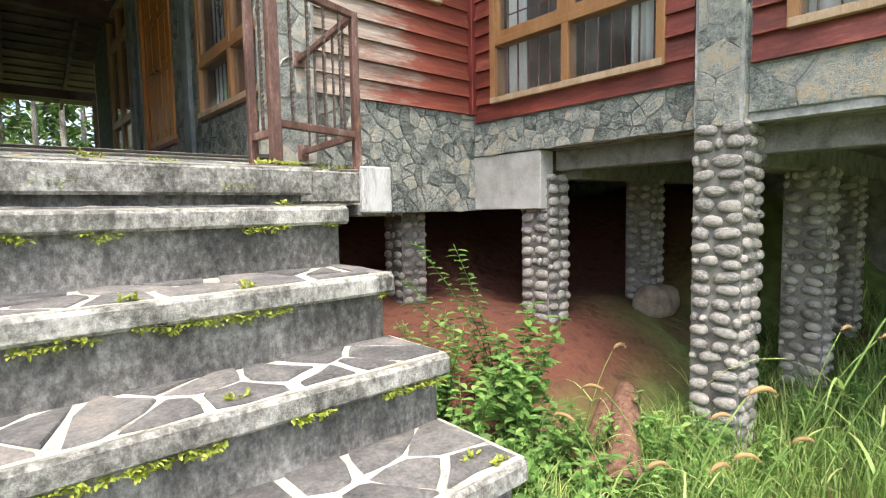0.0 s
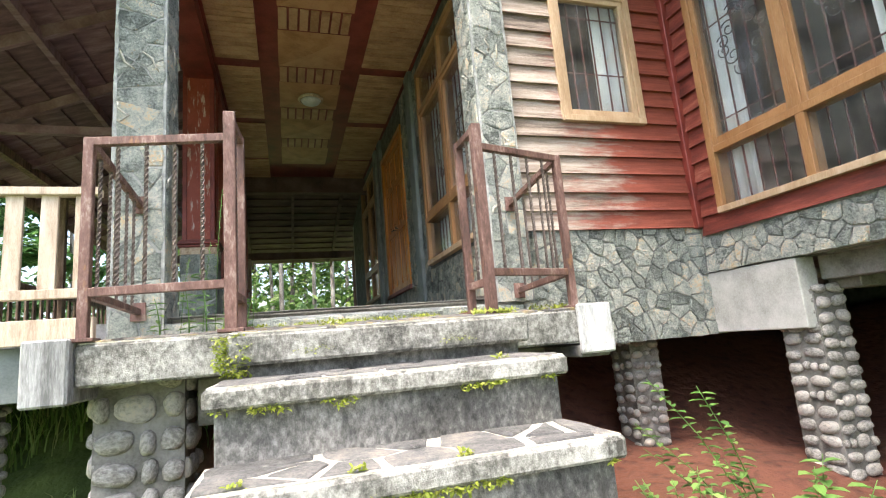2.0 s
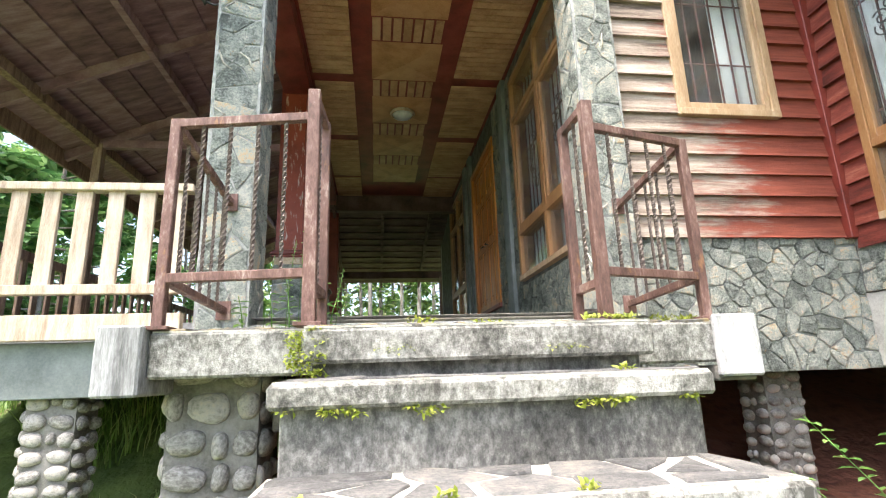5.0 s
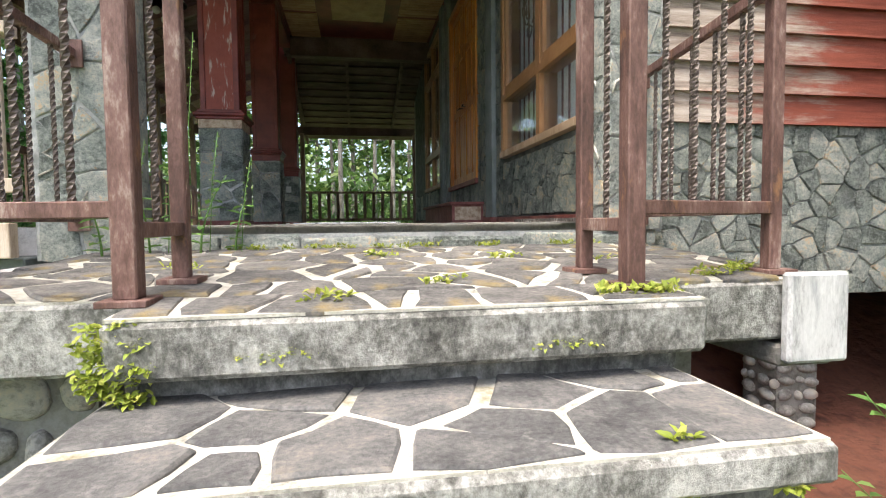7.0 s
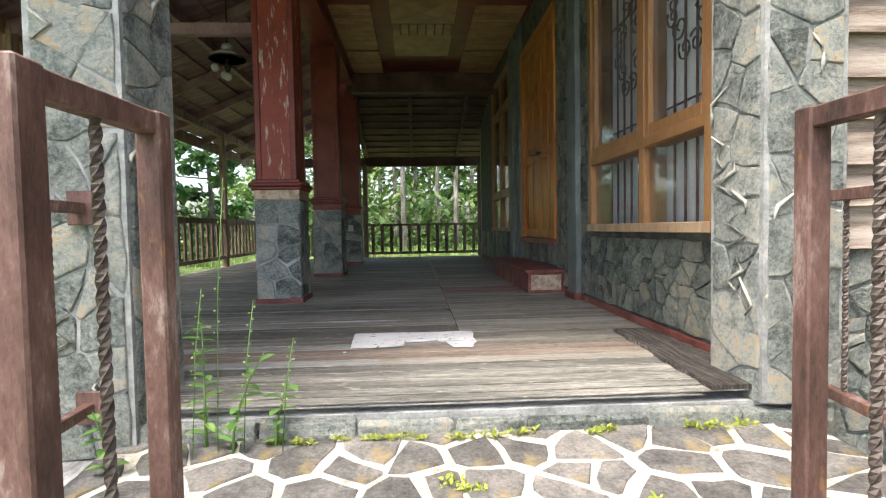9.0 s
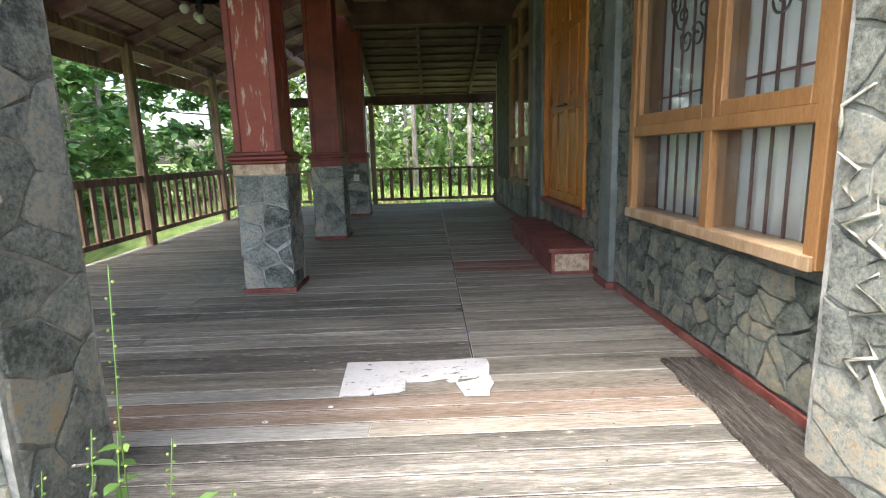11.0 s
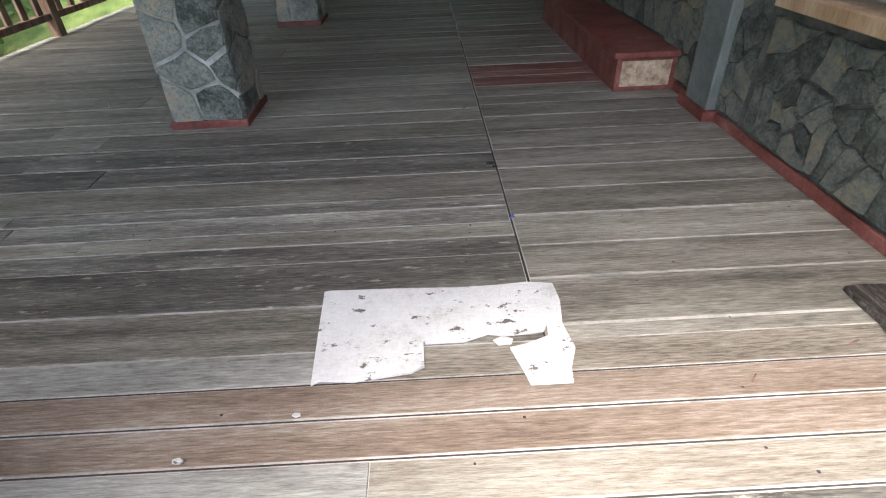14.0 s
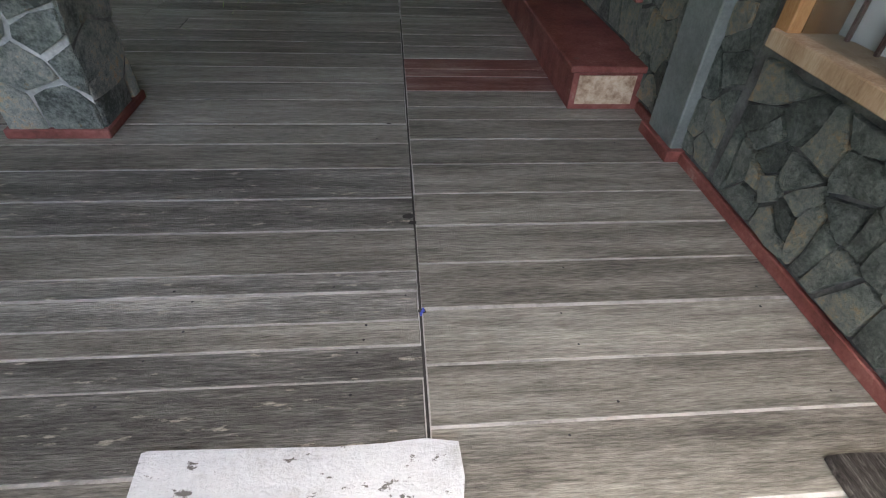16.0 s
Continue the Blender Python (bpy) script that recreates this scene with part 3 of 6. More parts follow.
def build_ground():
    def axis(lo, hi, step):
        a = list(np.arange(lo, hi + step / 2, step))
        d, x0, x1 = step, lo, hi
        while x1 < 1500:
            d *= 1.35
            x0, x1 = x0 - d, x1 + d
            a = [x0] + a + [x1]
        return a
    xs, ys = axis(-8, 11, 0.16), axis(-2, 18, 0.16)
    verts = [(x, y, ground_z(x, y)) for y in ys for x in xs]
    nx = len(xs)
    faces = [(j * nx + i, j * nx + i + 1, (j + 1) * nx + i + 1, (j + 1) * nx + i) for j in range(len(ys) - 1) for i in range(nx - 1)]
    me = bpy.data.meshes.new("ground")
    me.from_pydata(verts, [], faces)
    at = me.attributes.new("soil", "FLOAT", "POINT")
    at.data.foreach_set("value", [soil_at(v[0], v[1]) if abs(v[0]) < 40 else 0.0 for v in verts])
    me.materials.append(M_GROUND)
    me.polygons.foreach_set("use_smooth", [True] * len(faces))
    tagged(new("ground", me), "rough ground, grass outside and bare red soil under the house", "ground", kind="structure")


build_ground()

# ---- house shell ----
WX, WY, W3 = 1.75, 4.1, 3.8   # veranda wall, siding wall, bay wall
HOUSE_END = 13.6
def wall_with_holes(name, axis, at, thick, a0, a1, z0, z1, holes, material, label):
    """A wall in the plane axis=at that extends by thick, cut through at the holes (a0, a1, z0, z1)."""
    bm = bmesh.new()
    cuts_a = sorted({a0, a1, *[h[0] for h in holes], *[h[1] for h in holes]})
    cuts_z = sorted({z0, z1, *[h[2] for h in holes], *[h[3] for h in holes]})
    lo, hi = min(at, at + thick), max(at, at + thick)
    for p, q in zip(cuts_a, cuts_a[1:]):
        runs = []
        for r, s in zip(cuts_z, cuts_z[1:]):
            ca, cz = (p + q) / 2, (r + s) / 2
            if any(h[0] < ca < h[1] and h[2] < cz < h[3] for h in holes):
                continue
            if runs and runs[-1][1] == r:
                runs[-1][1] = s
            else:
                runs.append([r, s])
        for r, s in runs:
            if axis == "x":
                box(bm, lo, hi, p, q, r, s)
            else:
                box(bm, p, q, lo, hi, r, s)
    return tagged(part(name, bm, material), label, "wall", kind="structure")


WIN_A = (4.52, 6.28, 2.5, 5.05)
WIN_B = (9.88, 11.65, 2.48, 5.05)
DOOR = (7.38, 9.05, 2.41, 4.85)
WIN_2 = (2.46, 3.34, 3.45, 5.31)
WIN_3 = (2.03, 3.79, 2.5, 5.36)
WIN_4 = (-0.6, 1.22, 2.55, 5.33)
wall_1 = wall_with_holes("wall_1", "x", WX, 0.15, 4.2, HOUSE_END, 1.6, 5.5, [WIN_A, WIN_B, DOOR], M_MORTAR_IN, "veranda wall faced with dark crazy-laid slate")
wall_2 = wall_with_holes("wall_2", "y", WY, 0.12, 1.9, W3 + 0.12, 1.43, 6.3, [WIN_2], M_MORTAR, "outer wall with stone base below red and bare wooden siding")
wall_3 = wall_with_holes("wall_3", "x", W3, 0.12, -4.0, WY, 2.0, 6.3, [WIN_3, WIN_4], M_MORTAR, "bay wall with a slate band below red wooden siding")
structure("wall_back_1", (1.75, 9.0, 13.6, 13.75, 1.43, 6.3), M_INNER, "plain end wall of the house", "wall")
structure("wall_back_2", (9.0, 9.15, -4.0, 13.75, 2.0, 6.3), M_INNER, "plain rear wall of the house", "wall")
structure("wall_back_3", (3.92, 9.0, -4.0, -3.88, 2.0, 6.3), M_INNER, "plain side wall of the house", "wall")
structure("floor_inside_1", (1.9, 9.0, 4.22, 13.6, 1.9, 2.0), M_INNER, "plain floor inside the house", "floor")
structure("floor_inside_2", (3.92, 9.0, -3.88, 4.22, 2.02, 2.12), M_INNER, "concrete floor slab of the raised bay", "floor")
structure("ceiling_inside_1", (1.9, 9.0, 4.22, 13.6, 6.15, 6.25), M_INNER, "plain ceiling inside the house", "ceiling")
structure("ceiling_inside_2", (3.92, 9.0, -3.88, 4.215, 6.15, 6.25), M_INNER, "plain ceiling inside the bay", "ceiling")
structure("beam_1", (3.80, 4.0, 3.21, 4.1, 1.44, 1.99), M_BEAMGREY, "pale concrete beam end under the bay", "beam", 0.008)
structure("beam_2", (4.02, 4.25, -4.0, 3.2, 1.8, 2.0), M_CEMENT, "pale concrete beam under the bay floor", "beam", 0.008)
structure("beam_3", (4.15, 9.0, 3.0, 3.25, 1.72, 2.0), M_CEMENT, "concrete cross beam under the bay floor", "beam", 0.008)
structure("beam_4", (4.15, 9.0, 1.45, 1.75, 1.72, 2.0), M_CEMENT, "concrete cross beam under the bay floor", "beam", 0.008)

# Added walls, not known to exist: they block sky light under the house.
structure("closing_wall_1", (8.9, 9.1, -4.0, 13.7, -1.5, 2.0), M_CEMENT, "plain wall added to shut sky light out of the crawl space", "wall")
structure("closing_wall_2", (1.9, 9.0, 13.5, 13.7, 0.5, 1.9), M_CEMENT, "plain wall added to shut sky light out below the far end", "wall")
structure("floor_under", (3.92, 9.0, -4.0, 4.1, 1.985, 2.015), M_CEMENT, "rough underside of the concrete floor", "floor")

# stone facing
stones(wall_2, (1.93, WY, 1.43), (1, 0, 0), (0, 0, 1), 1.87, 1.0, 0.125, M_SLATE, 1, 0.011, 0.02)
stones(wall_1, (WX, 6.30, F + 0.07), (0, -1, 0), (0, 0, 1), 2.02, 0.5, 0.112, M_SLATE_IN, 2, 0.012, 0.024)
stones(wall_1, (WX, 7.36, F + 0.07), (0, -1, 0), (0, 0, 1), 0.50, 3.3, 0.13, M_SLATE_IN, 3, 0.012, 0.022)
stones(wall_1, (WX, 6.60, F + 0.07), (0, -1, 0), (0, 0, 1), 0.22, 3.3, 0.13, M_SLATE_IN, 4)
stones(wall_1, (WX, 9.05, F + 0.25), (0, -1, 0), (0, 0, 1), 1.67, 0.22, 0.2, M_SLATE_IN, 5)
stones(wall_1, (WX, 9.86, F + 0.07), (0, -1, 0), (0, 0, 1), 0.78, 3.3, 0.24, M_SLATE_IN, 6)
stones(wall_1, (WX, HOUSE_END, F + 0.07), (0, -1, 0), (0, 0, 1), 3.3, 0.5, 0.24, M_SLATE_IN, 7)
stones(wall_3, (W3, 4.06, 2.0), (0, -1, 0), (0, 0, 1), 2.28, 0.32, 0.12, M_SLATE, 8, 0.011, 0.018)
stones(wall_3, (W3, 1.45, 2.06), (0, -1, 0), (0, 0, 1), 3.4, 0.3, 0.22, M_SLATE, 9)
for k, (y0, y1) in enumerate(((6.60, 6.85), (7.3, 7.47), (9.08, 9.3), (9.58, 9.8))):
    if k != 1:
        structure("pilaster_%d" % (k + 1), (WX - 0.06, WX, y0, y1, F, 5.33), M_GREYPAINT, "flat grey-green painted pilaster on the wall", "pilaster", 0.006)
structure("baseboard_1", (WX - 0.022, WX, 4.26, 6.6, F, F + 0.05), M_DUSTYRED, "red painted skirting along the stone wall", "baseboard", 0.004)
structure("baseboard_2", (WX - 0.085, WX, 6.57, 6.88, F, F + 0.055), M_DUSTYRED, "red painted skirting round the pilaster", "baseboard", 0.004)
structure("baseboard_3", (WX - 0.022, WX, 6.88, 7.1, F, F + 0.05), M_DUSTYRED, "red painted skirting along the stone wall", "baseboard", 0.004)
structure("baseboard_4", (WX - 0.022, WX, 9.3, HOUSE_END, F, F + 0.05), M_DUSTYRED, "red painted skirting along the stone wall", "baseboard", 0.004)


def siding(wall, axis, at, a0, a1, z0, z1, holes, bare, seed):
    """Lapped boards, each one cut where a window breaks it."""
    rng = random.Random(seed)
    z = z0
    while z < z1 - 0.02:
        h = min(0.172, z1 - z)
        spans = [(a0, a1)]
        for b0, b1, c0, c1 in holes:
            if z + h * 0.5 > c0 and z + h * 0.5 < c1:
                spans = [s for q in spans for s in ((q[0], b0), (b1, q[1])) if s[1] - s[0] > 0.03]
        for s0, s1 in spans:
            for p, q in ((s0, s1),):
                out = 0.045 + rng.uniform(-0.004, 0.006)
                prof = [(0, 0), (-out, rng.uniform(-0.006, 0.006)), (-out + 0.008, 0.02), (-0.014, h + 0.004), (0, h + 0.004)]
                verts = []
                for a in (p, q):
                    for o, dz in prof:
                        verts.append((at + o, a, z + dz) if axis == "x" else (a, at + o, z + dz))
                n = len(prof)
                faces = [(k, (k + 1) % n, n + (k + 1) % n, n + k) for k in range(n)] + [tuple(range(n)), tuple(range(2 * n - 1, n - 1, -1))]
                me = bpy.data.meshes.new("board")
                me.from_pydata(verts, [], faces)
                me.validate()
                me.materials.append(M_BARE if bare else M_RED)
                ob = new("board", me)
                ob.parent = wall
        z += 0.172


siding(wall_2, "y", WY, 1.93, W3 - 0.05, 2.43, 6.25, [WIN_2], True, 3)
siding(wall_3, "x", W3, 1.8, WY - 0.07, 2.34, 6.1, [WIN_3], False, 4)
siding(wall_3, "x", W3, -2.2, 1.43, 2.38, 6.1, [WIN_4], False, 5)
structure("trim_1", (W3 - 0.085, W3 + 0.0, WY - 0.085, WY - 0.005, 2.42, 6.2), M_REDPAINT, "maroon corner post between the siding walls", "trim", 0.006)

# porch columns of slate
def stone_column(name, x0, x1, y0, y1, z0, z1, faces, seed, material, back, label):
    ob = structure(name, (x0, x1, y0, y1, z0, z1), back, label, "column")
    e = 0.022
    if "f" in faces:
        stones(ob, (x0 + e, y0, z0), (1, 0, 0), (0, 0, 1), x1 - x0 - 2 * e, z1 - z0, 0.17, material, seed, 0.012, 0.009)
    if "r" in faces:
        stones(ob, (x1, y0 + e, z0), (0, 1, 0), (0, 0, 1), y1 - y0 - 2 * e, z1 - z0, 0.17, material, seed + 1, 0.012, 0.009)
    if "l" in faces:
        stones(ob, (x0, y1 - e, z0), (0, -1, 0), (0, 0, 1), y1 - y0 - 2 * e, z1 - z0, 0.17, material, seed + 2, 0.012, 0.009)
    # raised white veins of mortar
    rng = random.Random(seed + 5)
    bm = bmesh.new()
    for k in range(int((z1 - z0) * 5)):
        z = z0 + rng.uniform(0.05, z1 - z0 - 0.2)
        if "f" in faces and rng.random() < 0.5:
            a = x0 + rng.uniform(0.05, x1 - x0 - 0.05)
            pts = [(max(x0 + 0.02, min(x1 - 0.02, a + rng.uniform(-0.06, 0.06))), y0 - 0.012, z + 0.05 * i) for i in range(4)]
        else:
            xx = x0 - 0.012 if "l" in faces and name == "column_2" else x1 + 0.012
            a = y0 + rng.uniform(0.05, y1 - y0 - 0.05)
            pts = [(xx, max(y0 + 0.02, min(y1 - 0.02, a + rng.uniform(-0.07, 0.07))), z + 0.05 * i) for i in range(4)]
        tube(bm, pts, [0.004, 0.009, 0.008, 0.004], 5)
    part("mortar_vein", bm, M_JOINT, ob, "pale raised mortar")
    return ob


stone_column("column_1", -1.1, -0.77, 3.98, 4.37, LAND - 0.02, 5.36, "frl", 21, M_SLATE, M_MORTAR, "tall square porch column faced with grey slate")
stone_column("column_2", 1.595, 1.925, 3.98, 4.33, F - 0.04, 5.36, "frl", 31, M_SLATE, M_MORTAR, "tall square porch column faced with grey slate")
stone_column("column_3", W3 - 0.07, W3 + 0.1, 1.46, 1.78, 2.0, 6.1, "frl", 41, M_SLATE, M_MORTAR, "slate-faced pilaster between the bay windows")


def veranda_pillar(y0, seed, worn):
    """Stone foot, moulded band and tall boxed wooden shaft."""
    x0, x1, y1, zs = -1.182, -0.798, y0 + 0.385, 2.83
    ob = tagged(empty("veranda_pillar"), "square pillar with a slate foot and a maroon boxed shaft", "pillar", "pillars along the veranda")
    foot = boxpart("foot", (x0, x1, y0, y1, F, zs), M_FOOTMORTAR, ob, "slate-faced foot with pale joints")
    for k, (o, u, w) in enumerate((((x0, y0, F + 0.04), (1, 0, 0), 0.384), ((x1, y0, F + 0.04), (0, 1, 0), 0.385), ((x0, y1, F + 0.04), (0, -1, 0), 0.385))):
        stones(foot, o, u, (0, 0, 1), w, zs - F - 0.05, 0.19, M_SLATE, seed + k, 0.02, 0.014)
    bm = bmesh.new()
    box(bm, x0 - 0.025, x1 + 0.025, y0 - 0.025, y1 + 0.025, F, F + 0.045, 0.006)
    part("skirting", bm, M_DUSTYRED, ob, "red painted skirting")
    bm = bmesh.new()
    box(bm, x0 - 0.012, x1 + 0.012, y0 - 0.012, y1 + 0.012, zs, zs + 0.085, 0.004)
    part("band", bm, M_CREAMPAINT if worn else M_REDPAINT, ob, "carved band with flaking paint" if worn else "")
    bm = bmesh.new()
    box(bm, x0 - 0.03, x1 + 0.03, y0 - 0.03, y1 + 0.03, zs + 0.085, zs + 0.115, 0.008)
    box(bm, x0 - 0.05, x1 + 0.05, y0 - 0.05, y1 + 0.05, zs + 0.115, zs + 0.15, 0.01)
    box(bm, x0 - 0.02, x1 + 0.02, y0 - 0.02, y1 + 0.02, zs + 0.15, zs + 0.18, 0.006)
    part("moulding", bm, M_REDPAINT, ob)
    bm = bmesh.new()
    c = 0.02
    box(bm, x0 + c, x1 - c, y0 + c, y1 - c, zs + 0.18, 5.34)
    part("shaft", bm, M_REDWORN if worn else M_REDPAINT, ob, "maroon shaft with paint worn to bare wood" if worn else "")
    for a, b in ((x0 + 0.012, y0 + 0.012), (x1 - 0.06, y0 + 0.012), (x0 + 0.012, y1 - 0.06), (x1 - 0.06, y1 - 0.06)):
        boxpart("corner_strip", (a - 0.004, a + 0.049, b - 0.004, b + 0.049, zs + 0.18, 5.34), M_REDPAINT, ob, "", 0.006)
    return ob


veranda_pillar(6.83, 61, True)
veranda_pillar(9.48, 71, False)
veranda_pillar(12.06, 81, False)

# landing and steps
landing = structure("landing", (-0.88, 1.79, 2.82, 4.04, 1.55, LAND - 0.012), M_NOSING, "concrete landing slab paved with slate in white joints", "landing", 0.012)
nose = structure("landing_nose", (-0.25, 1.178, 2.6, 2.817, 1.6, LAND - 0.014), M_NOSING, "thick whitewashed edge of the landing, stained black", "step", 0.014)
structure("beam_5", (1.575, 1.79, 2.775, 2.815, 1.44, LAND - 0.03), M_WHITESTAIN, "white plastered beam end beside the landing", "beam", 0.01)
structure("beam_6", (-1.06, -0.885, 2.775, 4.2, 1.44, LAND - 0.03), M_STREAKED, "stained white plastered beam end beside the landing", "beam", 0.01)
structure("beam_11", (1.58, 1.78, 2.82, 3.97, 1.42, 1.49), M_CEMENT, "grey concrete beam under the landing", "beam", 0.01)
structure("beam_7", (-0.45, 1.56, 3.2, 3.5, 1.25, 1.49), M_CEMENT, "grey concrete beam under the landing", "beam", 0.01)
stones(landing, (-0.865, 2.83, LAND - 0.012), (1, 0, 0), (0, 1, 0), 2.64, 1.2, 0.19, M_FLAG_MOSS, 101, 0.034, 0.012)
stones(nose, (-0.23, 2.625, LAND - 0.014), (1, 0, 0), (0, 1, 0), 1.39, 0.2, 0.18, M_FLAG_MOSS, 102, 0.028, 0.012)
jm = bmesh.new()
box(jm, -0.87, 1.78, 2.83, 4.035, LAND - 0.013, LAND - 0.007)
box(jm, -0.24, 1.168, 2.61, 2.828, LAND - 0.0145, LAND - 0.007)
part("mortar_bed", jm, M_JOINT, landing, "white cement joints")
# the landing falls a little towards the steps
FALL = Matrix.Translation((0, 4.0, LAND + 0.018)) @ Matrix.Rotation(0.055, 4, "X") @ Matrix.Translation((0, -4.0, -LAND))
landing.matrix_world = FALL
nose.matrix_world = FALL


def land_z(y):
    return (FALL @ Vector((0, y, LAND))).z


STEPS = [(1.484, 2.21, -0.29, 1.15), (1.207, 1.85, -0.3, 1.14), (0.932, 1.54, -0.31, 1.16), (0.67, 1.165, -0.32, 1.155), (0.42, 0.79, -0.33, 1.17), (0.17, 0.42, -0.34, 1.18)]
back = 2.7
for k, (z, y, x0, x1) in enumerate(STEPS):
    step = tagged(empty("step"), "concrete step paved with dark slate in white joints, stained edge", "step", "steps up to the landing", "structure")
    boxpart("riser", (x0 + 0.035, x1 - 0.035, y + 0.045, back + 0.4, z - (0.33 if z > 0.3 else 0.6), z - 0.075), M_CONCRETE, step, "grey stained concrete riser", 0.006)
    boxpart("nosing", (x0, x1, y, back + 0.02, z - 0.085, z - 0.008), M_NOSING, step, "whitewashed edge, flaked and black stained", 0.012)
    boxpart("mortar_bed", (x0 + 0.014, x1 - 0.014, y + 0.014, back + 0.02, z - 0.012, z - 0.002), M_JOINT, step, "white cement joints")
    stones(step, (x0 + 0.03, y + 0.035, z - 0.006), (1, 0, 0), (0, 1, 0), x1 - x0 - 0.06, back - y - 0.02, 0.2, M_FLAG, 110 + k, 0.03, 0.011)
    back = y + 0.045
boxpart("riser", (-0.215, 1.145, 2.68, 3.1, 1.15, 1.62), M_CONCRETE, nose, "grey stained concrete riser", 0.006)

# kerb of stones below the deck edge
kerb = structure("kerb", (-0.785, 1.9, 4.03, 4.2, LAND - 0.02, F - 0.045), M_MORTAR, "row of slate blocks under the deck edge", "kerb")
x, rng = -0.785, random.Random(5)
while x < 1.87:
    w = min(rng.uniform(0.26, 0.56), 1.9 - x)
    bm = bmesh.new()
    for v in box(bm, x + 0.006, x + w - 0.006, 3.975 + rng.uniform(0, 0.02), 4.035, LAND - 0.0, F - 0.05 + rng.uniform(-0.022, 0.006), 0.012):
        v.co += Vector((rng.uniform(-1, 1), rng.uniform(-1, 1), rng.uniform(-1, 1))) * 0.007
    part("stone", bm, M_SLATE, kerb)
    x += w

# veranda floor
floor = structure("floor", (-3.42, WX, 4.2, 14.32, 1.70, F - 0.0045), M_CAULK, "weathered wooden plank floor of the veranda", "floor")
structure("fascia_1", (-3.6, -1.135, 3.86, 3.92, 1.75, F + 0.02), M_RAILPALE, "bleached fascia board at the deck edge", "fascia", 0.004)
structure("beam_8", (-3.55, -1.135, 3.95, 4.2, 1.42, 1.745), M_GREYPAINT, "grey painted beam under the deck", "beam", 0.006)
structure("beam_9", (-3.6, WX, 6.9, 7.1, 1.4, 1.69), M_CEMENT, "concrete beam under the deck", "beam")
structure("beam_10", (-3.6, -3.4, 4.2, 14.5, 1.4, 1.69), M_CEMENT, "concrete beam under the deck edge", "beam")


def planks():
    rng = random.Random(11)
    nails = []
    rows = [(4.03, 4.105), (4.115, 4.2), (4.21, 4.33), (4.34, 4.455), (4.465, 4.58), (4.59, 4.70), (4.71, 4.815), (4.825, 4.93), (4.935, 5.05)]
    left = [5.05, 5.25, 5.48, 5.595, 5.69, 5.815, 5.905, 6.13, 6.33, 6.55, 6.76, 6.95, 7.22]
    right = [5.05, 5.115, 5.335, 5.525, 5.736, 5.94, 6.147, 6.353, 6.578, 6.8, 7.0, 7.146, 7.348, 7.548, 7.66, 7.83]
    for line in (left, right):
        while line[-1] < 14.1:
            line.append(min(14.3, line[-1] + rng.choice((0.2, 0.21, 0.22, 0.225))))
    pieces = []
    for k, (y0, y1) in enumerate(rows):
        xl = -0.78 if y1 < 4.38 else -3.42
        m = M_PLANKDARK if k < 5 else (M_PLANKORANGE if k in (6, 7) else M_PLANKFRONT)
        # grey left, warm pale right: the sun patch's edge put into plank colour
        if k in (5, 8):
            pieces.append((xl, 0.21 - 0.03 * k, y0, y1, M_PLANKGREY, 0.004))
            xl = 0.21 - 0.03 * k
        pieces.append((xl, 1.59 if y1 < 4.34 else WX - 0.002, y0, y1, m, 0.004))
    for k, (y0, y1) in enumerate(zip(left, left[1:])):
        cut = -1.15 + rng.uniform(-0.45, 0.45)
        m = M_PLANKDARK if y0 < 6.6 and k % 3 else M_PLANK
        if k % 2:
            pieces.append((-3.42, cut, y0, y1, m, 0.009))
            pieces.append((cut, 0.528 + rng.uniform(-0.006, 0.002), y0, y1, m, rng.uniform(0.006, 0.012)))
        else:
            pieces.append((-3.42, cut - 0.5, y0, y1, m, 0.009))
            pieces.append((cut - 0.5, 0.528 + rng.uniform(-0.006, 0.002), y0, y1, m, rng.uniform(0.006, 0.012)))
    for y0, y1 in zip(right, right[1:]):
        pieces.append((0.533 + rng.uniform(0, 0.006), WX - 0.002, y0, y1, M_PLANKRED if 7.3 < y0 < 7.7 else M_PLANK, rng.uniform(0.007, 0.013)))
    for p, q, y0, y1, m, gap in pieces:
        bm = bmesh.new()
        up = rng.uniform(-0.0025, 0.0015)
        box(bm, p + 0.001, q - 0.001, y0 + 0.001, y1 - gap, F - 0.0045, F + up, 0.0015)
        part("plank", bm, m, floor)
        if y0 < 9:
            for jx in np.arange(-3.35, 1.75, 0.62):
                for jy in (0.22, 0.8):
                    if p < jx < q and rng.random() < 0.4:
                        nails.append((float(jx) + rng.uniform(-0.12, 0.12), y0 + (y1 - y0) * jy, F + up))
    # dark strips over the pale base paint the shade down in the seams
    for y in (4.205, 4.335, 4.46, 4.585, 4.705, 4.82, 4.932):
        boxpart("gap_shade_strip", (-3.42 if y > 4.38 else -0.78, 1.585, y - 0.004, y + 0.0005, F - 0.0044, F - 0.0035), M_DARK, floor, "dark strip painting the shade in the gap between planks")
    boxpart("gap_shade_strip", (0.527, 0.5345, 5.05, 8.6, F - 0.0044, F - 0.0015), M_DARK, floor, "dark strip painting the shade between plank ends")
    bm = bmesh.new()
    for x, y, z in nails:
        bmesh.ops.create_circle(bm, cap_ends=True, segments=7, radius=rng.uniform(0.003, 0.0048), matrix=Matrix.Translation((x, y, z + 0.0006)))
    st = part("nail_heads", bm, M_LAMPMETAL, floor, "rusted nail heads")
    st["kind"] = "stuff"
    # rot holes are flat: their inner shade is only a dark colour
    bm = bmesh.new()
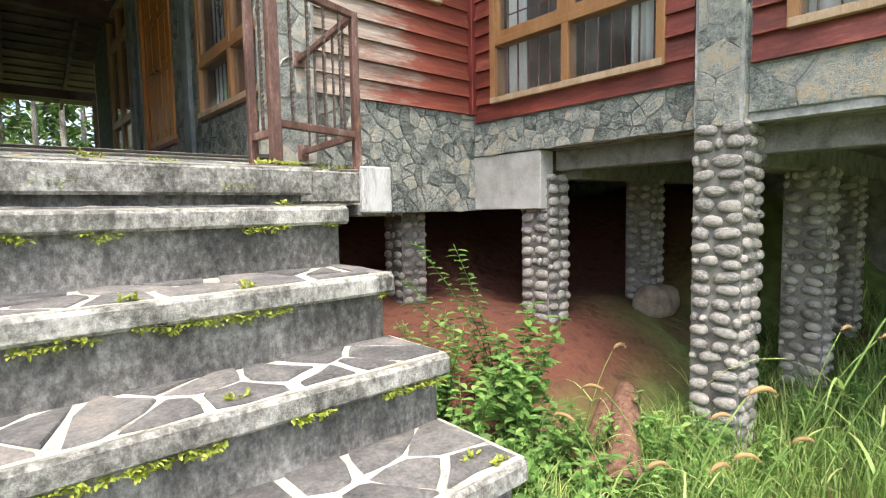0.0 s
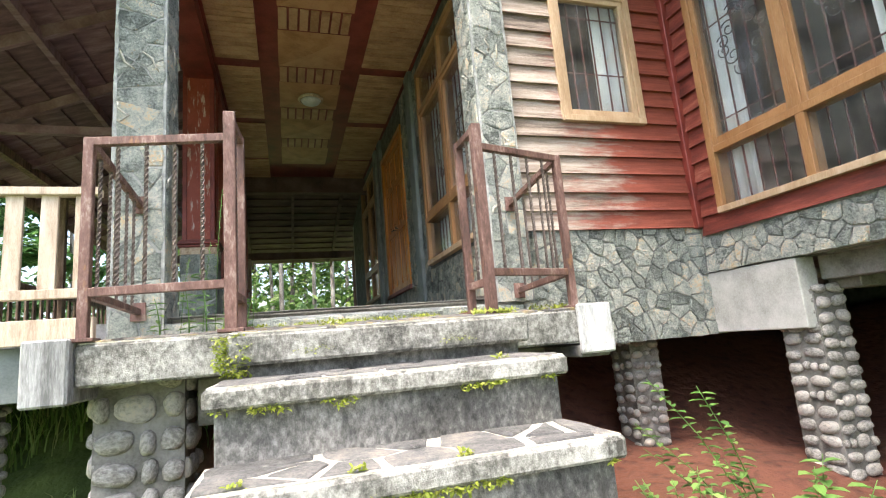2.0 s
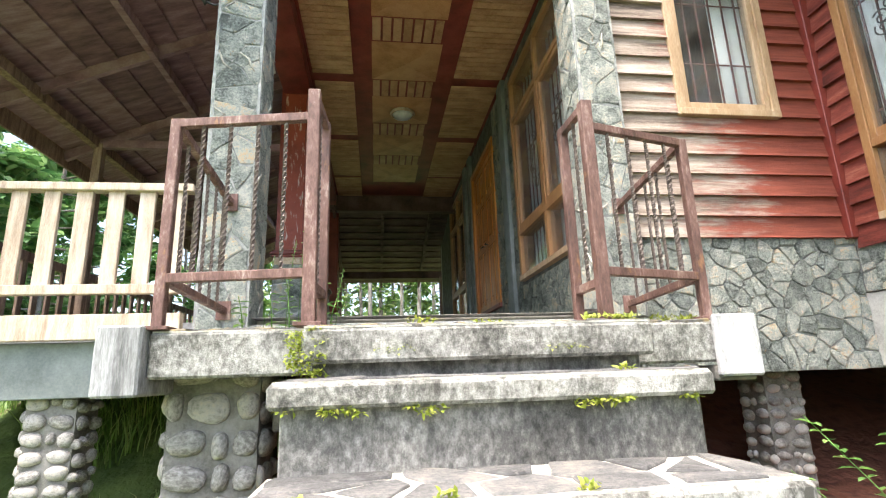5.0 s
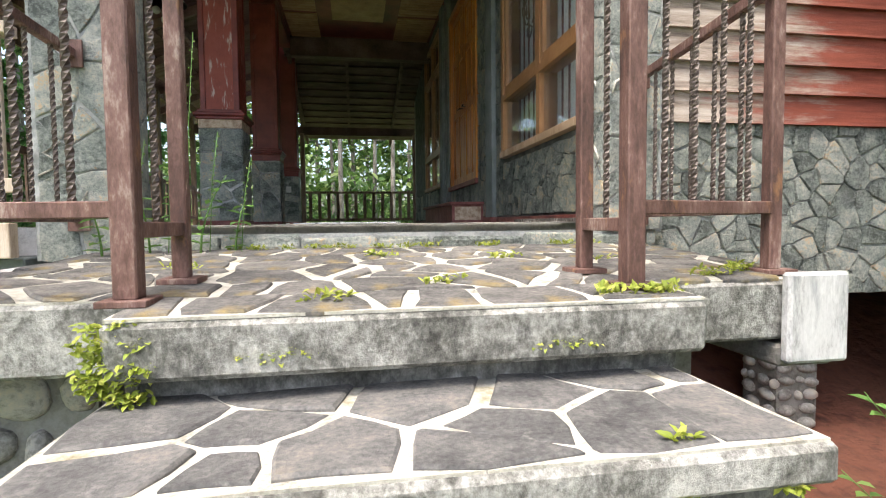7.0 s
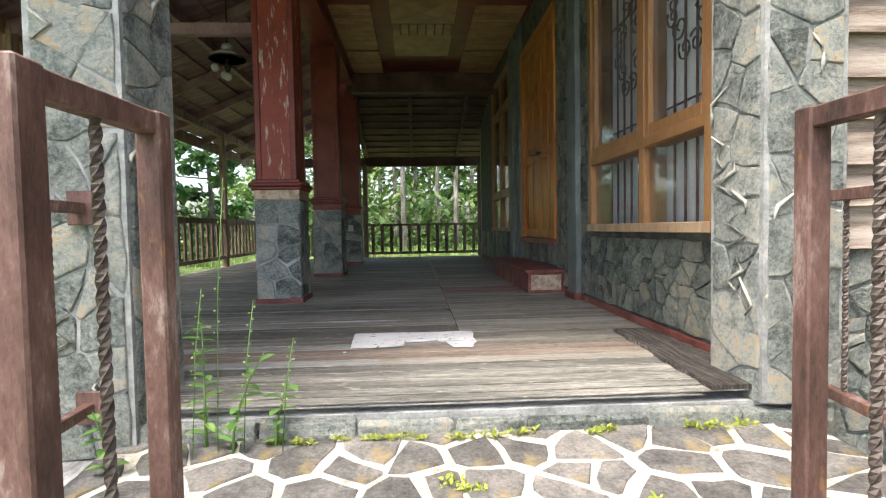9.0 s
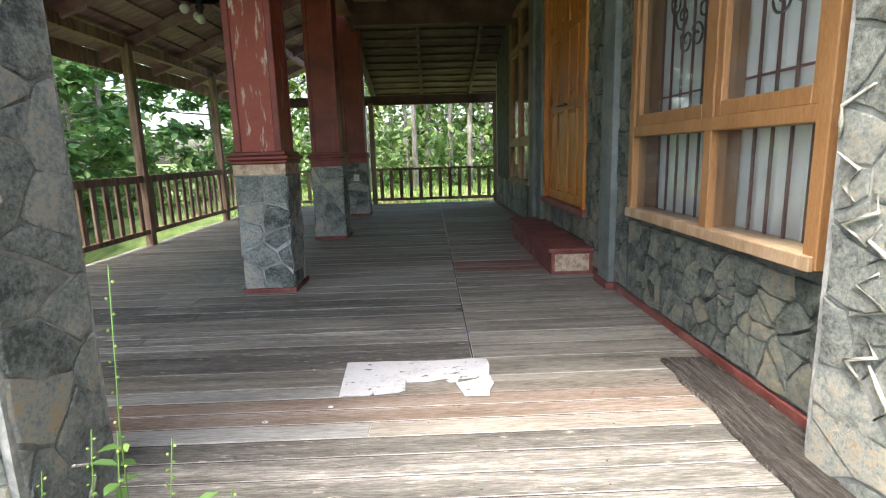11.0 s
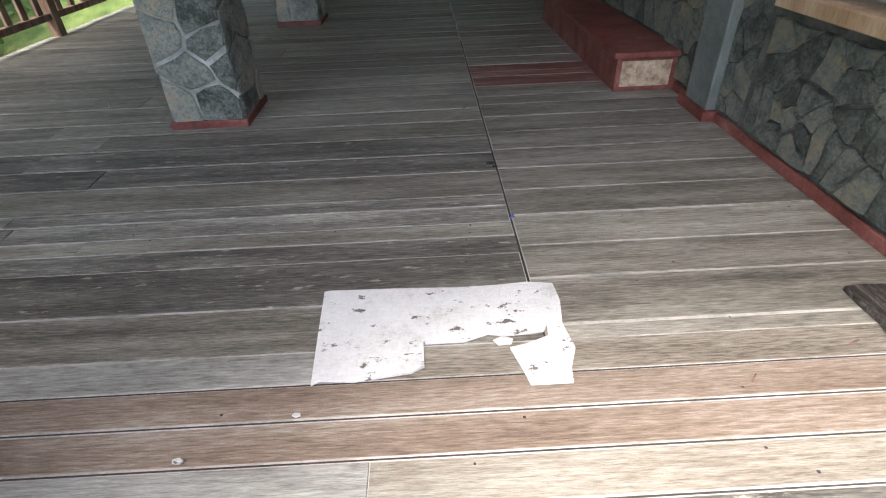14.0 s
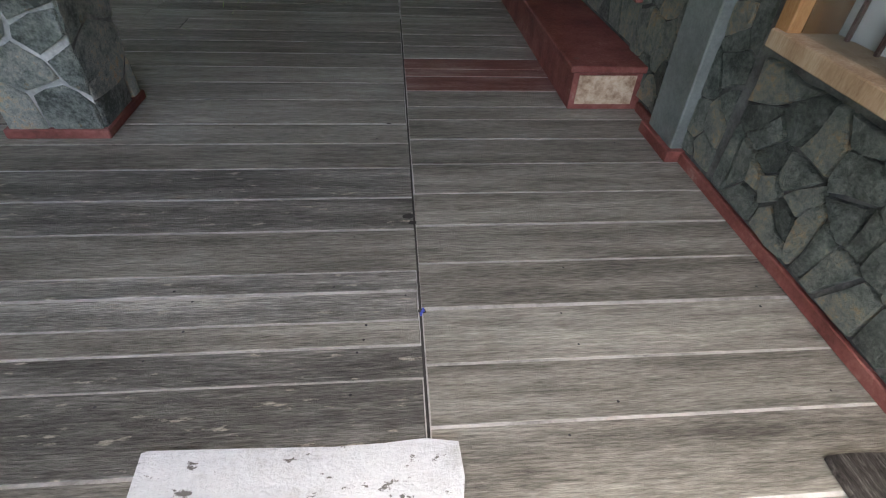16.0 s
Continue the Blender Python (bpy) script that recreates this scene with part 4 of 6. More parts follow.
    for x, y, r in ((0.51, 6.2, 0.03), (0.525, 6.16, 0.02), (0.535, 5.72, 0.018), (0.44, 6.95, 0.014)):
        v = [bm.verts.new((x + r * math.cos(k) * rng.uniform(0.6, 1.1), y + r * 0.7 * math.sin(k) * rng.uniform(0.6, 1.1), F + 0.0015)) for k in np.linspace(0, 5.6, 9)]
        bm.faces.new(v)
    part("rot_hole_shade", bm, M_DARK, floor, "flat dark patches painting the shade inside small rot holes at the seam")


planks()

# entry step by the door
step = tagged(empty("entry_step"), "low maroon painted wooden step below the front door", "step")
boxpart("body", (1.37, WX - 0.002, 7.12, 9.3, F, F + 0.20), M_DUSTYRED, step)
boxpart("tread", (1.34, WX - 0.002, 7.09, 9.33, F + 0.20, F + 0.235), M_DUSTYRED, step, "worn maroon tread", 0.006)
boxpart("end_panel", (1.40, 1.70, 7.112, 7.118, F + 0.03, F + 0.18), M_CREAMPAINT, step, "pale worn end panel")
structure("door_sill", (WX - 0.06, WX + 0.1, 7.34, 9.09, F + 0.465, F + 0.525), M_DUSTYRED, "red painted stone sill under the door", "sill", 0.006)

# ---- ceilings and roofs ----
def porch_ceiling():
    bm = bmesh.new()
    z = 5.30
    box(bm, -0.8, WX, 4.0, 11.4, z, z + 0.08)
    tagged(part("ceiling_1", bm, M_REDPAINT), "boarded porch ceiling with maroon ribs and tan panels", "ceiling", kind="structure")
    # boards across both sides of the ribbed panel
    bm = bmesh.new()
    for x0, x1 in ((-0.76, -0.25), (1.06, 1.7)):
        y = 4.46
        while y < 11.2:
            if not any(abs(y - b) < 0.07 for b in (4.72, 6.64, 8.4, 10.1)):
                box(bm, x0, x1, y, y + 0.083, z - 0.022, z - 0.001, 0.004)
            y += 0.097
    x = -0.66
    while x < 1.6:
        box(bm, x, x + 0.083, 4.1, 4.34, z - 0.022, z - 0.001, 0.004)
        x += 0.097
    # short boards between the panels
    for y0, y1 in ((5.48, 5.87), (6.72, 7.1), (7.93, 8.3), (9.13, 9.51)):
        x = 0.0
        while x < 0.78:
            box(bm, x, x + 0.092, y0, y1, z - 0.014, z + 0.0, 0.003)
            x += 0.118
    tagged(part("ceiling_2", bm, M_CEIL), "narrow tan boards of the porch ceiling", "ceiling", kind="structure")
    bm = bmesh.new()
    for y0, y1 in ((4.62, 5.46), (5.9, 6.7), (7.12, 7.91), (8.32, 9.11), (9.53, 10.42)):
        xc, yc = 0.41, (y0 + y1) / 2
        corners = [(-0.01, y0), (0.83, y0), (0.83, y1), (-0.01, y1)]
        for k in range(4):
            a, b = corners[k], corners[(k + 1) % 4]
            vs = [bm.verts.new((*a, z - 0.004)), bm.verts.new((*b, z - 0.004)), bm.verts.new((xc, yc, z - 0.03))]
            bm.faces.new(vs)
    tagged(part("ceiling_3", bm, M_CEILPANEL), "tan pyramid panels of the porch ceiling", "ceiling", kind="structure")


porch_ceiling()
structure("ceiling_beam_1", (-0.785, 1.595, 3.97, 4.07, 5.17, 5.37), M_GREYPAINT, "grey painted beam over the porch opening", "beam", 0.006)
structure("ceiling_beam_2", (-1.15, -0.8, 4.37, 11.4, 5.12, 5.42), M_REDPAINT, "maroon beam along the pillars", "beam", 0.006)
structure("ceiling_beam_3", (-0.8, WX, 11.25, 11.45, 4.95, 5.36), M_SOFFIT, "dark brown wooden cross beam", "beam", 0.006)
structure("wall_upper", (-1.1, 1.97, 4.04, 4.15, 5.37, 6.42), M_WHITE, "white plastered parapet over the porch", "wall")
structure("floor_upper", (-1.1, 9.0, 4.15, 11.4, 5.46, 5.56), M_DARK, "floor slab of the upper storey", "floor")
structure("wall_upper_2", (-0.95, 1.45, 6.0, 6.15, 5.56, 8.3), M_INNER, "dark wall behind the upper balcony", "wall")
structure("roof_upper", (-1.2, 1.7, 3.9, 6.6, 8.3, 8.42), M_ROOFUNDER, "dark roof over the upper storey", "roof")


def slope_roof(name, x0, z0, x1, z1, y0, y1, label, step=0.3, rafters=()):
    """A lean-to roof that falls from x0 to x1: boards below, battens, rafters."""
    ob = tagged(empty(name), label, "roof", kind="structure")
    bm = bmesh.new()
    d = Vector((x1 - x0, 0, z1 - z0))
    n = max(2, int(d.length / step))
    for k in range(n):
        a, b = k / n, (k + 1) / n
        pa, pb = Vector((x0, 0, z0)) + d * a, Vector((x0, 0, z0)) + d * b
        vs = []
        for y in (y0, y1):
            vs += [bm.verts.new((pa.x, y, pa.z)), bm.verts.new((pb.x, y, pb.z + 0.03)), bm.verts.new((pb.x, y, pb.z + 0.07)), bm.verts.new((pa.x, y, pa.z + 0.07))]
        for i in range(4):
            bm.faces.new((vs[i], vs[(i + 1) % 4], vs[4 + (i + 1) % 4], vs[4 + i]))
        bm.faces.new(vs[:4]), bm.faces.new(vs[4:])
    part("boards", bm, M_ROOFUNDER, ob)
    for y in rafters:
        bm = bmesh.new()
        bar(bm, (x0, y, z0 - 0.05), (x1, y, z1 - 0.05), 0.06, 0.12)
        part("rafter", bm, M_ROOFUNDER, ob)
    return ob


roof_left = slope_roof("veranda_roof", -0.92, 5.58, -3.82, 4.33, 3.2, 15.4, "dark boarded underside of the veranda roof", 0.3, (3.28, 4.5, 5.8, 7.1, 8.4, 9.75, 11.0, 12.3, 13.4, 14.5))
def far_roof():
    ob = tagged(empty("end_roof"), "dark boarded underside of the end veranda roof", "roof", kind="structure")
    bm = bmesh.new()
    n = 14
    for k in range(n):
        a, b = k / n, (k + 1) / n
        y0, y1 = 11.4 + 4.4 * a, 11.4 + 4.4 * b
        z0, z1 = 5.35 - 1.2 * a, 5.35 - 1.2 * b
        vs = []
        for x in (-1.0, 2.4):
            vs += [bm.verts.new((x, y0, z0)), bm.verts.new((x, y1, z1 + 0.03)), bm.verts.new((x, y1, z1 + 0.07)), bm.verts.new((x, y0, z0 + 0.07))]
        for i in range(4):
            bm.faces.new((vs[i], vs[(i + 1) % 4], vs[4 + (i + 1) % 4], vs[4 + i]))
        bm.faces.new(vs[:4]), bm.faces.new(vs[4:])
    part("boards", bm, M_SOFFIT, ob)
    for x in (-0.9, 0.2, 1.3):
        bm = bmesh.new()
        bar(bm, (x, 11.4, 5.28), (x, 15.8, 4.08), 0.06, 0.12)
        part("rafter", bm, M_SOFFIT, ob)
    boxpart("edge_beam", (-3.42, 2.4, 14.2, 14.33, 4.01, 4.2), M_SOFFIT, ob)


far_roof()

for k, (dy, dz, h) in enumerate(((0.0, -0.07, 0.15), (-0.05, 0.06, 0.13))):
    bm = bmesh.new()
    bar(bm, (-0.9, 3.17 + dy, 5.575 + dz), (-3.86, 3.17 + dy, 4.43 + dz), 0.035, h)
    part("fascia", bm, M_WOODPALE, roof_left, "bleached fascia board")
bm = bmesh.new()
bar(bm, (-3.83, 3.15, 4.25), (-3.83, 15.4, 4.25), 0.03, 0.2)
part("fascia", bm, M_RAILWOOD, roof_left, "brown eave board")
bm = bmesh.new()
bar(bm, (-0.9, 3.17, 5.6), (-0.93, 4.2, 5.6), 0.04, 0.16)
part("fascia", bm, M_WOODPALE, roof_left, "bleached fascia board")
for y in np.arange(3.15, 4.2, 0.19):
    bm = bmesh.new()
    tube(bm, [(-0.96, float(y), 5.72), (-0.86, float(y), 5.75)], 0.085, 8)
    part("tile", bm, M_TILE, roof_left, "rounded tile edge")
bm = bmesh.new()
n = 12
for k in range(n):
    a, b = k / n, (k + 1) / n
    xa, xb = -0.9 - 3.02 * a, -0.9 - 3.02 * b
    za, zb = 5.69 - 1.29 * a, 5.69 - 1.29 * b
    vs = []
    for y in (3.12, 15.42):
        vs += [bm.verts.new((xa, y, za)), bm.verts.new((xb - 0.03, y, zb + 0.02)), bm.verts.new((xb - 0.03, y, zb + 0.05)), bm.verts.new((xa, y, za + 0.03))]
    for i in range(4):
        bm.faces.new((vs[i], vs[(i + 1) % 4], vs[4 + (i + 1) % 4], vs[4 + i]))
    bm.faces.new(vs[:4]), bm.faces.new(vs[4:])
part("tile_course", bm, M_TILE, roof_left, "courses of brown roof tiles")
bm = bmesh.new()
bar(bm, (-3.4, 4.0, 4.4), (-3.4, 14.3, 4.4), 0.09, 0.12)
part("edge_beam", bm, M_RAILWOOD, roof_left)
bm = bmesh.new()
bar(bm, (-3.4, 6.98, 4.4), (-0.98, 6.98, 4.4), 0.08, 0.1)
part("tie_beam", bm, M_ROOFUNDER, roof_left)
bm = bmesh.new()
bar(bm, (-2.3, 4.6, 4.9), (-2.3, 14.3, 4.9), 0.07, 0.11)
part("purlin", bm, M_ROOFUNDER, roof_left)

# roof over the bay: it falls towards the yard
bay_roof = tagged(empty("bay_roof"), "tiled roof over the bay with dark soffit and pale fascia", "roof", kind="structure")
bm = bmesh.new()
for k in range(4):
    x0, x1 = 2.66 + 0.32 * k, 2.66 + 0.32 * (k + 1)
    box(bm, x0, x1 - 0.006, -4.2, 4.06, 5.97 + 0.03 * k, 6.0 + 0.03 * k)
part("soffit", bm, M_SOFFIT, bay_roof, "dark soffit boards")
bm = bmesh.new()
box(bm, 2.6, 2.645, -4.2, 4.1, 5.88, 6.06, 0.004)
part("fascia", bm, M_WOODPALE, bay_roof, "pale fascia board")
bm = bmesh.new()
v = [bm.verts.new(p) for p in ((2.58, -4.2, 6.09), (9.2, -4.2, 8.0), (9.2, 4.12, 8.0), (2.58, 4.12, 6.09), (2.58, -4.2, 6.15), (9.2, -4.2, 8.06), (9.2, 4.12, 8.06), (2.58, 4.12, 6.15))]
for f in ((0, 1, 2, 3), (4, 5, 6, 7), (0, 1, 5, 4), (1, 2, 6, 5), (2, 3, 7, 6), (3, 0, 4, 7)):
    bm.faces.new([v[i] for i in f])
part("slope", bm, M_TILE, bay_roof)
y = -1.5
while y < 4.15:
    bm = bmesh.new()
    tube(bm, [(2.5, y, 6.12), (2.9, y, 6.27)], 0.075, 8)
    part("tile", bm, M_TILE, bay_roof, "rounded tile edge")
    y += 0.2

# ---- windows and doors ----
def scroll(cx, cz, r, turns, flip, start=0.0):
    pts = []
    for k in range(26):
        t = k / 25
        a = start + flip * turns * 2 * math.pi * t
        rr = r * (1 - 0.8 * t)
        pts.append((cx + rr * math.cos(a), cz + rr * math.sin(a)))
    return pts


def window(name, axis, at, a0, a1, z0, z1, splits, rows, depth, wood, curtains, label, ornament=True, grille=M_GRILLE):
    """A wooden window in the wall plane axis=at: frame, sashes, panes, grille and curtains behind."""
    ob = tagged(empty(name), label, "window", kind="structure")

    def put(nm, p0, p1, d0, d1, q0, q1, m, parent, lab="", bev=0.004):
        dims = (at + d0, at + d1, p0, p1, q0, q1) if axis == "x" else (p0, p1, at + d0, at + d1, q0, q1)
        return boxpart(nm, dims, m, parent, lab, bev)
    fw = 0.055
    put("frame", a0 - 0.015, a0 + fw, -0.05, depth, z0, z1, wood, ob)
    put("frame", a1 - fw, a1 + 0.015, -0.05, depth, z0, z1, wood, ob)
    put("frame", a0 - 0.015, a1 + 0.015, -0.052, depth, z1 - fw, z1 + 0.012, wood, ob)
    put("sill", a0 - 0.003, a1 + 0.003, -0.067, depth, z0 - 0.005, z0 + 0.053, M_WOODPALE, ob, "sun-bleached sill")
    cols = [a0 + fw, *splits, a1 - fw]
    levels = [z0 + 0.05, *rows, z1 - fw]
    for s in splits:
        put("mullion", s - 0.036, s + 0.036, -0.045, depth - 0.02, z0 + 0.05, z1 - fw, wood, ob)
    for r in rows:
        put("transom", a0 + fw, a1 - fw, -0.048, depth - 0.02, r - 0.032, r + 0.032, wood, ob)
    for i, (p, q) in enumerate(zip(cols, cols[1:])):
        for j, (r, s) in enumerate(zip(levels, levels[1:])):
            p1, q1 = p + (0.036 if i else 0), q - (0.036 if i < len(cols) - 2 else 0)
            r1, s1 = r + (0.032 if j else 0), s - (0.032 if j < len(levels) - 2 else 0)
            if s1 - r1 > 1.0:
                e = 0.05
                for dims in ((p1, p1 + e, r1, s1), (q1 - e, q1, r1, s1), (p1 + e, q1 - e, r1, r1 + e + 0.02), (p1 + e, q1 - e, s1 - e, s1)):
                    put("sash", dims[0], dims[1], -0.035, 0.005, dims[2], dims[3], wood, ob)
                p1, q1, r1, s1 = p1 + e, q1 - e, r1 + e + 0.02, s1 - e
            g = put("pane", p1, q1, -0.004, 0.0, r1, s1, M_GLASS, ob, "", 0)
            g.visible_shadow = False
    # grille of upright bars with iron scrolls
    gd = depth - 0.035
    n = max(3, round((a1 - a0) / 0.125))
    for k in range(1, n):
        p = a0 + (a1 - a0) * k / n
        put("grille_bar", p - 0.006, p + 0.006, gd, gd + 0.012, z0 + 0.05, z1 - 0.05, grille, ob, "", 0)
    for z in (z0 + 0.62 * (z1 - z0), z0 + 0.3 * (z1 - z0)):
        put("grille_bar", a0 + 0.02, a1 - 0.02, gd + 0.014, gd + 0.022, z - 0.006, z + 0.006, grille, ob, "", 0)
    if ornament:
        for p, q in zip(cols, cols[1:]):
            cx, cz = (p + q) / 2, z0 + 0.52 * (z1 - z0)
            bm = bmesh.new()
            for sx in (-1, 1):
                for sz in (-1, 1):
                    for (ox, oz, r) in ((0.12, 0.13, 0.085), (0.2, 0.04, 0.07), (0.06, 0.27, 0.075)):
                        pts = scroll(cx + sx * ox, cz + sz * oz, r, 1.3, sx * sz, 0.6)
                        tube(bm, [((at + gd - 0.012, a, z) if axis == "x" else (a, at + gd - 0.012, z)) for a, z in pts], 0.0065, 5)
            part("scroll", bm, M_GRILLEDARK, ob, "black wrought-iron scrolls")
    for c0, c1 in curtains:
        bm = bmesh.new()
        cols_n = max(8, int((c1 - c0) / 0.012))
        prev = None
        for k in range(cols_n + 1):
            p = c0 + (c1 - c0) * k / cols_n
            d = depth + 0.012 + 0.02 * math.sin(p * 52 + 2 * math.sin(p * 9))
            pair = []
            for z in (z0 + 0.02, z1 - 0.05):
                pair.append(bm.verts.new((at + d, p, z) if axis == "x" else (p, at + d, z)))
            if prev:
                bm.faces.new((prev[0], pair[0], pair[1], prev[1])).smooth = True
            prev = pair
        cu = part("curtain", bm, M_CURTAIN, ob, "white curtain hanging in folds")
        md = cu.modifiers.new("thick", "SOLIDIFY")
        md.thickness = 0.003
    return ob


window("window_1", "x", WX, *WIN_A, [5.3], [3.06, 4.5], 0.13, M_WOODFRAME, [(4.57, 6.24)], "varnished teak window with iron grille and white curtains")
window("window_2", "x", WX, *WIN_B, [10.75], [3.06, 4.5], 0.13, M_WOODFRAME, [(9.93, 11.6)], "varnished teak window at the far end of the veranda")
window("window_3", "y", WY, *WIN_2, [], [4.78], 0.11, M_WOODPALE, [(2.96, 3.28)], "bleached teak window with grille and half-drawn curtain", False)
window("window_4", "x", W3, *WIN_3, [2.91], [3.08, 4.72], 0.11, M_WOODFRAME, [(3.45, 3.72), (2.08, 2.36)], "large teak bay window with scroll grille and white curtains")
window("window_5", "x", W3, *WIN_4, [0.3], [3.03, 4.7], 0.11, M_WOODFRAME, [(0.5, 1.16), (-0.5, 0.1)], "large teak bay window with white curtains")


def front_door():
    y0, y1, z0, z1 = DOOR
    ob = tagged(empty("door_1"), "closed varnished orange double door with raised panels", "door", kind="structure")
    boxpart("frame", (WX - 0.04, WX + 0.15, y0, y0 + 0.08, z0, z1), M_DOOR, ob, "", 0.005)
    boxpart("frame", (WX - 0.04, WX + 0.15, y1 - 0.08, y1, z0, z1), M_DOOR, ob, "", 0.005)
    boxpart("frame", (WX - 0.042, WX + 0.15, y0, y1, z1 - 0.08, z1 + 0.01), M_DOOR, ob, "", 0.005)
    mid = (y0 + y1) / 2
    for a, b, hy in ((y0 + 0.08, mid - 0.002, mid - 0.07), (mid + 0.002, y1 - 0.08, mid + 0.07)):
        leaf = boxpart("door_leaf", (WX + 0.03, WX + 0.06, a, b, z0, z1 - 0.08), M_DOOR, ob)
        h = z1 - 0.08 - z0
        stiles = [(a, a + 0.09, z0, z1 - 0.08), (b - 0.09, b, z0, z1 - 0.08)]
        stiles += [(a + 0.09, b - 0.09, z0 + h * f, z0 + h * f + 0.1) for f in (0.0, 0.4, 0.72)] + [(a + 0.09, b - 0.09, z1 - 0.18, z1 - 0.08)]
        stiles += [((a + b) / 2 - 0.035, (a + b) / 2 + 0.035, z0 + 0.1, z1 - 0.18)]
        for k, (p, q, r, s) in enumerate(stiles):
            boxpart("rail", (WX + (0.008 if k < 6 else 0.010), WX + 0.029, p, q, r, s), M_DOOR, leaf, "", 0.004)
        for lo, hi in ((0.06, 0.4), (0.46, 0.72), (0.78, 0.94)):
            for p, q in ((a + 0.115, (a + b) / 2 - 0.06), ((a + b) / 2 + 0.06, b - 0.115)):
                boxpart("panel", (WX + 0.016, WX + 0.0295, p, q, z0 + h * lo + 0.03, z0 + h * hi - 0.03), M_DOOR, leaf, "", 0.012)
        bm = bmesh.new()
        tube(bm, [(WX + 0.01, hy, z0 + 1.0), (WX - 0.04, hy, z0 + 1.0), (WX - 0.045, hy + (0.1 if hy > mid else -0.1), z0 + 1.0)], 0.01, 8)
        part("door_handle", bm, M_LAMPMETAL, leaf, "dark metal lever handle")


front_door()

# ---- iron gates at the top of the steps ----
def twisted_mesh(length, w=0.0135):
    bm = bmesh.new()
    n = max(10, int(length / 0.0125))
    rings = []
    for k in range(n + 1):
        a = 2 * math.pi * k / n * (length / 0.115)
        rings.append([bm.verts.new((w * 0.75 * math.cos(a + i * math.pi / 2), w * 0.75 * math.sin(a + i * math.pi / 2), length * k / n)) for i in range(4)])
    for p, q in zip(rings, rings[1:]):
        for i in range(4):
            bm.faces.new((p[i], p[(i + 1) % 4], q[(i + 1) % 4], q[i]))
    bm.faces.new(rings[0][::-1]), bm.faces.new(rings[-1])
    return mesh_of("twisted_bar", bm, M_TWIST)


GT, GB, NT, NB = 2.635, 1.92, 2.742, 1.872      # rails of the low sides and of the newel frame
TWIST = twisted_mesh(GT - GB - 0.02)
TWIST_LONG = twisted_mesh(NT - NB - 0.02)


def gate(front, outer, inner, wall_point, label):
    """front: tall newel; outer: corner post; inner: back post on the walkway side; wall_point: where the back bars meet the column."""
    ob = tagged(empty("iron_railing"), label, "railing", "railings at the top of the steps")

    def post(p, top, w, nm="post"):
        bm = bmesh.new()
        box(bm, p[0] - w / 2, p[0] + w / 2, p[1] - w / 2, p[1] + w / 2, land_z(p[1]) + 0.01, top, 0.004)
        po = part(nm, bm, M_RUST, ob)
        bm = bmesh.new()
        box(bm, p[0] - 0.055, p[0] + 0.055, p[1] - 0.055, p[1] + 0.055, land_z(p[1]) - 0.004, land_z(p[1]) + 0.012, 0.002)
        part("foot_plate", bm, M_RUST, po)
    post(front, NT + 0.022, 0.055)
    post(outer, GT + 0.02, 0.045)
    post(inner, NT + 0.022, 0.045)
    sides = [(front, outer, 4, GT, GB, TWIST), (front, inner, 1, NT, NB, TWIST_LONG), (outer, wall_point, 5, GT, GB, TWIST)]
    for a, b, n, top, low, twist in sides:
        for z in (top, low):
            bm = bmesh.new()
            bar(bm, (a[0], a[1], z), (b[0], b[1], z), 0.036, 0.04, 0.003)
            part("rail", bm, M_RUST, ob)
        for k in range(n):
            t = (k + 1) / (n + 1)
            tw = new("twisted_bar", twist)
            tw.location = (a[0] + (b[0] - a[0]) * t, a[1] + (b[1] - a[1]) * t, low + 0.012)
            tw.rotation_euler.z = 0.7 * k
            tw.parent = ob
    for z in (GT, GB):
        bm = bmesh.new()
        box(bm, wall_point[0] - 0.045, wall_point[0] + 0.045, wall_point[1] - 0.012, wall_point[1], z - 0.06, z + 0.06, 0.003)
        part("wall_bracket", bm, M_RUST, ob)


gate((1.045, 2.755), (1.635, 2.92), (1.04, 3.045), (1.785, 3.962), "rusty red iron railing with twisted bars, open side to the house")
gate((-0.24, 2.75), (-0.862, 2.86), (-0.218, 3.06), (-0.915, 3.962), "rusty red iron railing with twisted bars beside the steps")

# ---- wooden railings of the veranda ----
def wooden_rail(a, b, top, bottom, material, spacing, bw, label, group):
    a, b = Vector(a), Vector(b)
    ob = tagged(empty("wooden_railing"), label, "railing", group)
    d = b - a
    n = max(2, int(d.length / spacing))
    for z, w, h in ((top, 0.09, 0.05), (bottom, 0.06, 0.06)):
        bm = bmesh.new()
        bar(bm, (a.x, a.y, z), (b.x, b.y, z), w if abs(d.x) > abs(d.y) else h, h if abs(d.x) > abs(d.y) else w, 0.004)
        part("rail", bm, material, ob)
    along_x = abs(d.x) > abs(d.y)
    bm = bmesh.new()
    w, t = (bw, 0.028) if along_x else (0.028, bw)
    box(bm, -w / 2, w / 2, -t / 2, t / 2, 0, top - bottom - 0.055, 0.003)
    me = mesh_of("baluster", bm, material)
    for k in range(n):
        p = a + d * ((k + 0.5) / n)
        s = new("baluster", me)
        s.location = (p.x, p.y, bottom + 0.03)
        s.parent = ob
    return ob


wooden_rail((-3.4, 3.95, 0), (-1.14, 3.95, 0), 2.72, 2.06, M_RAILPALE, 0.185, 0.095, "bleached wooden railing along the front of the deck", "veranda railings")
posts_y = [4.05, 6.98, 9.52, 12.06, 14.24]
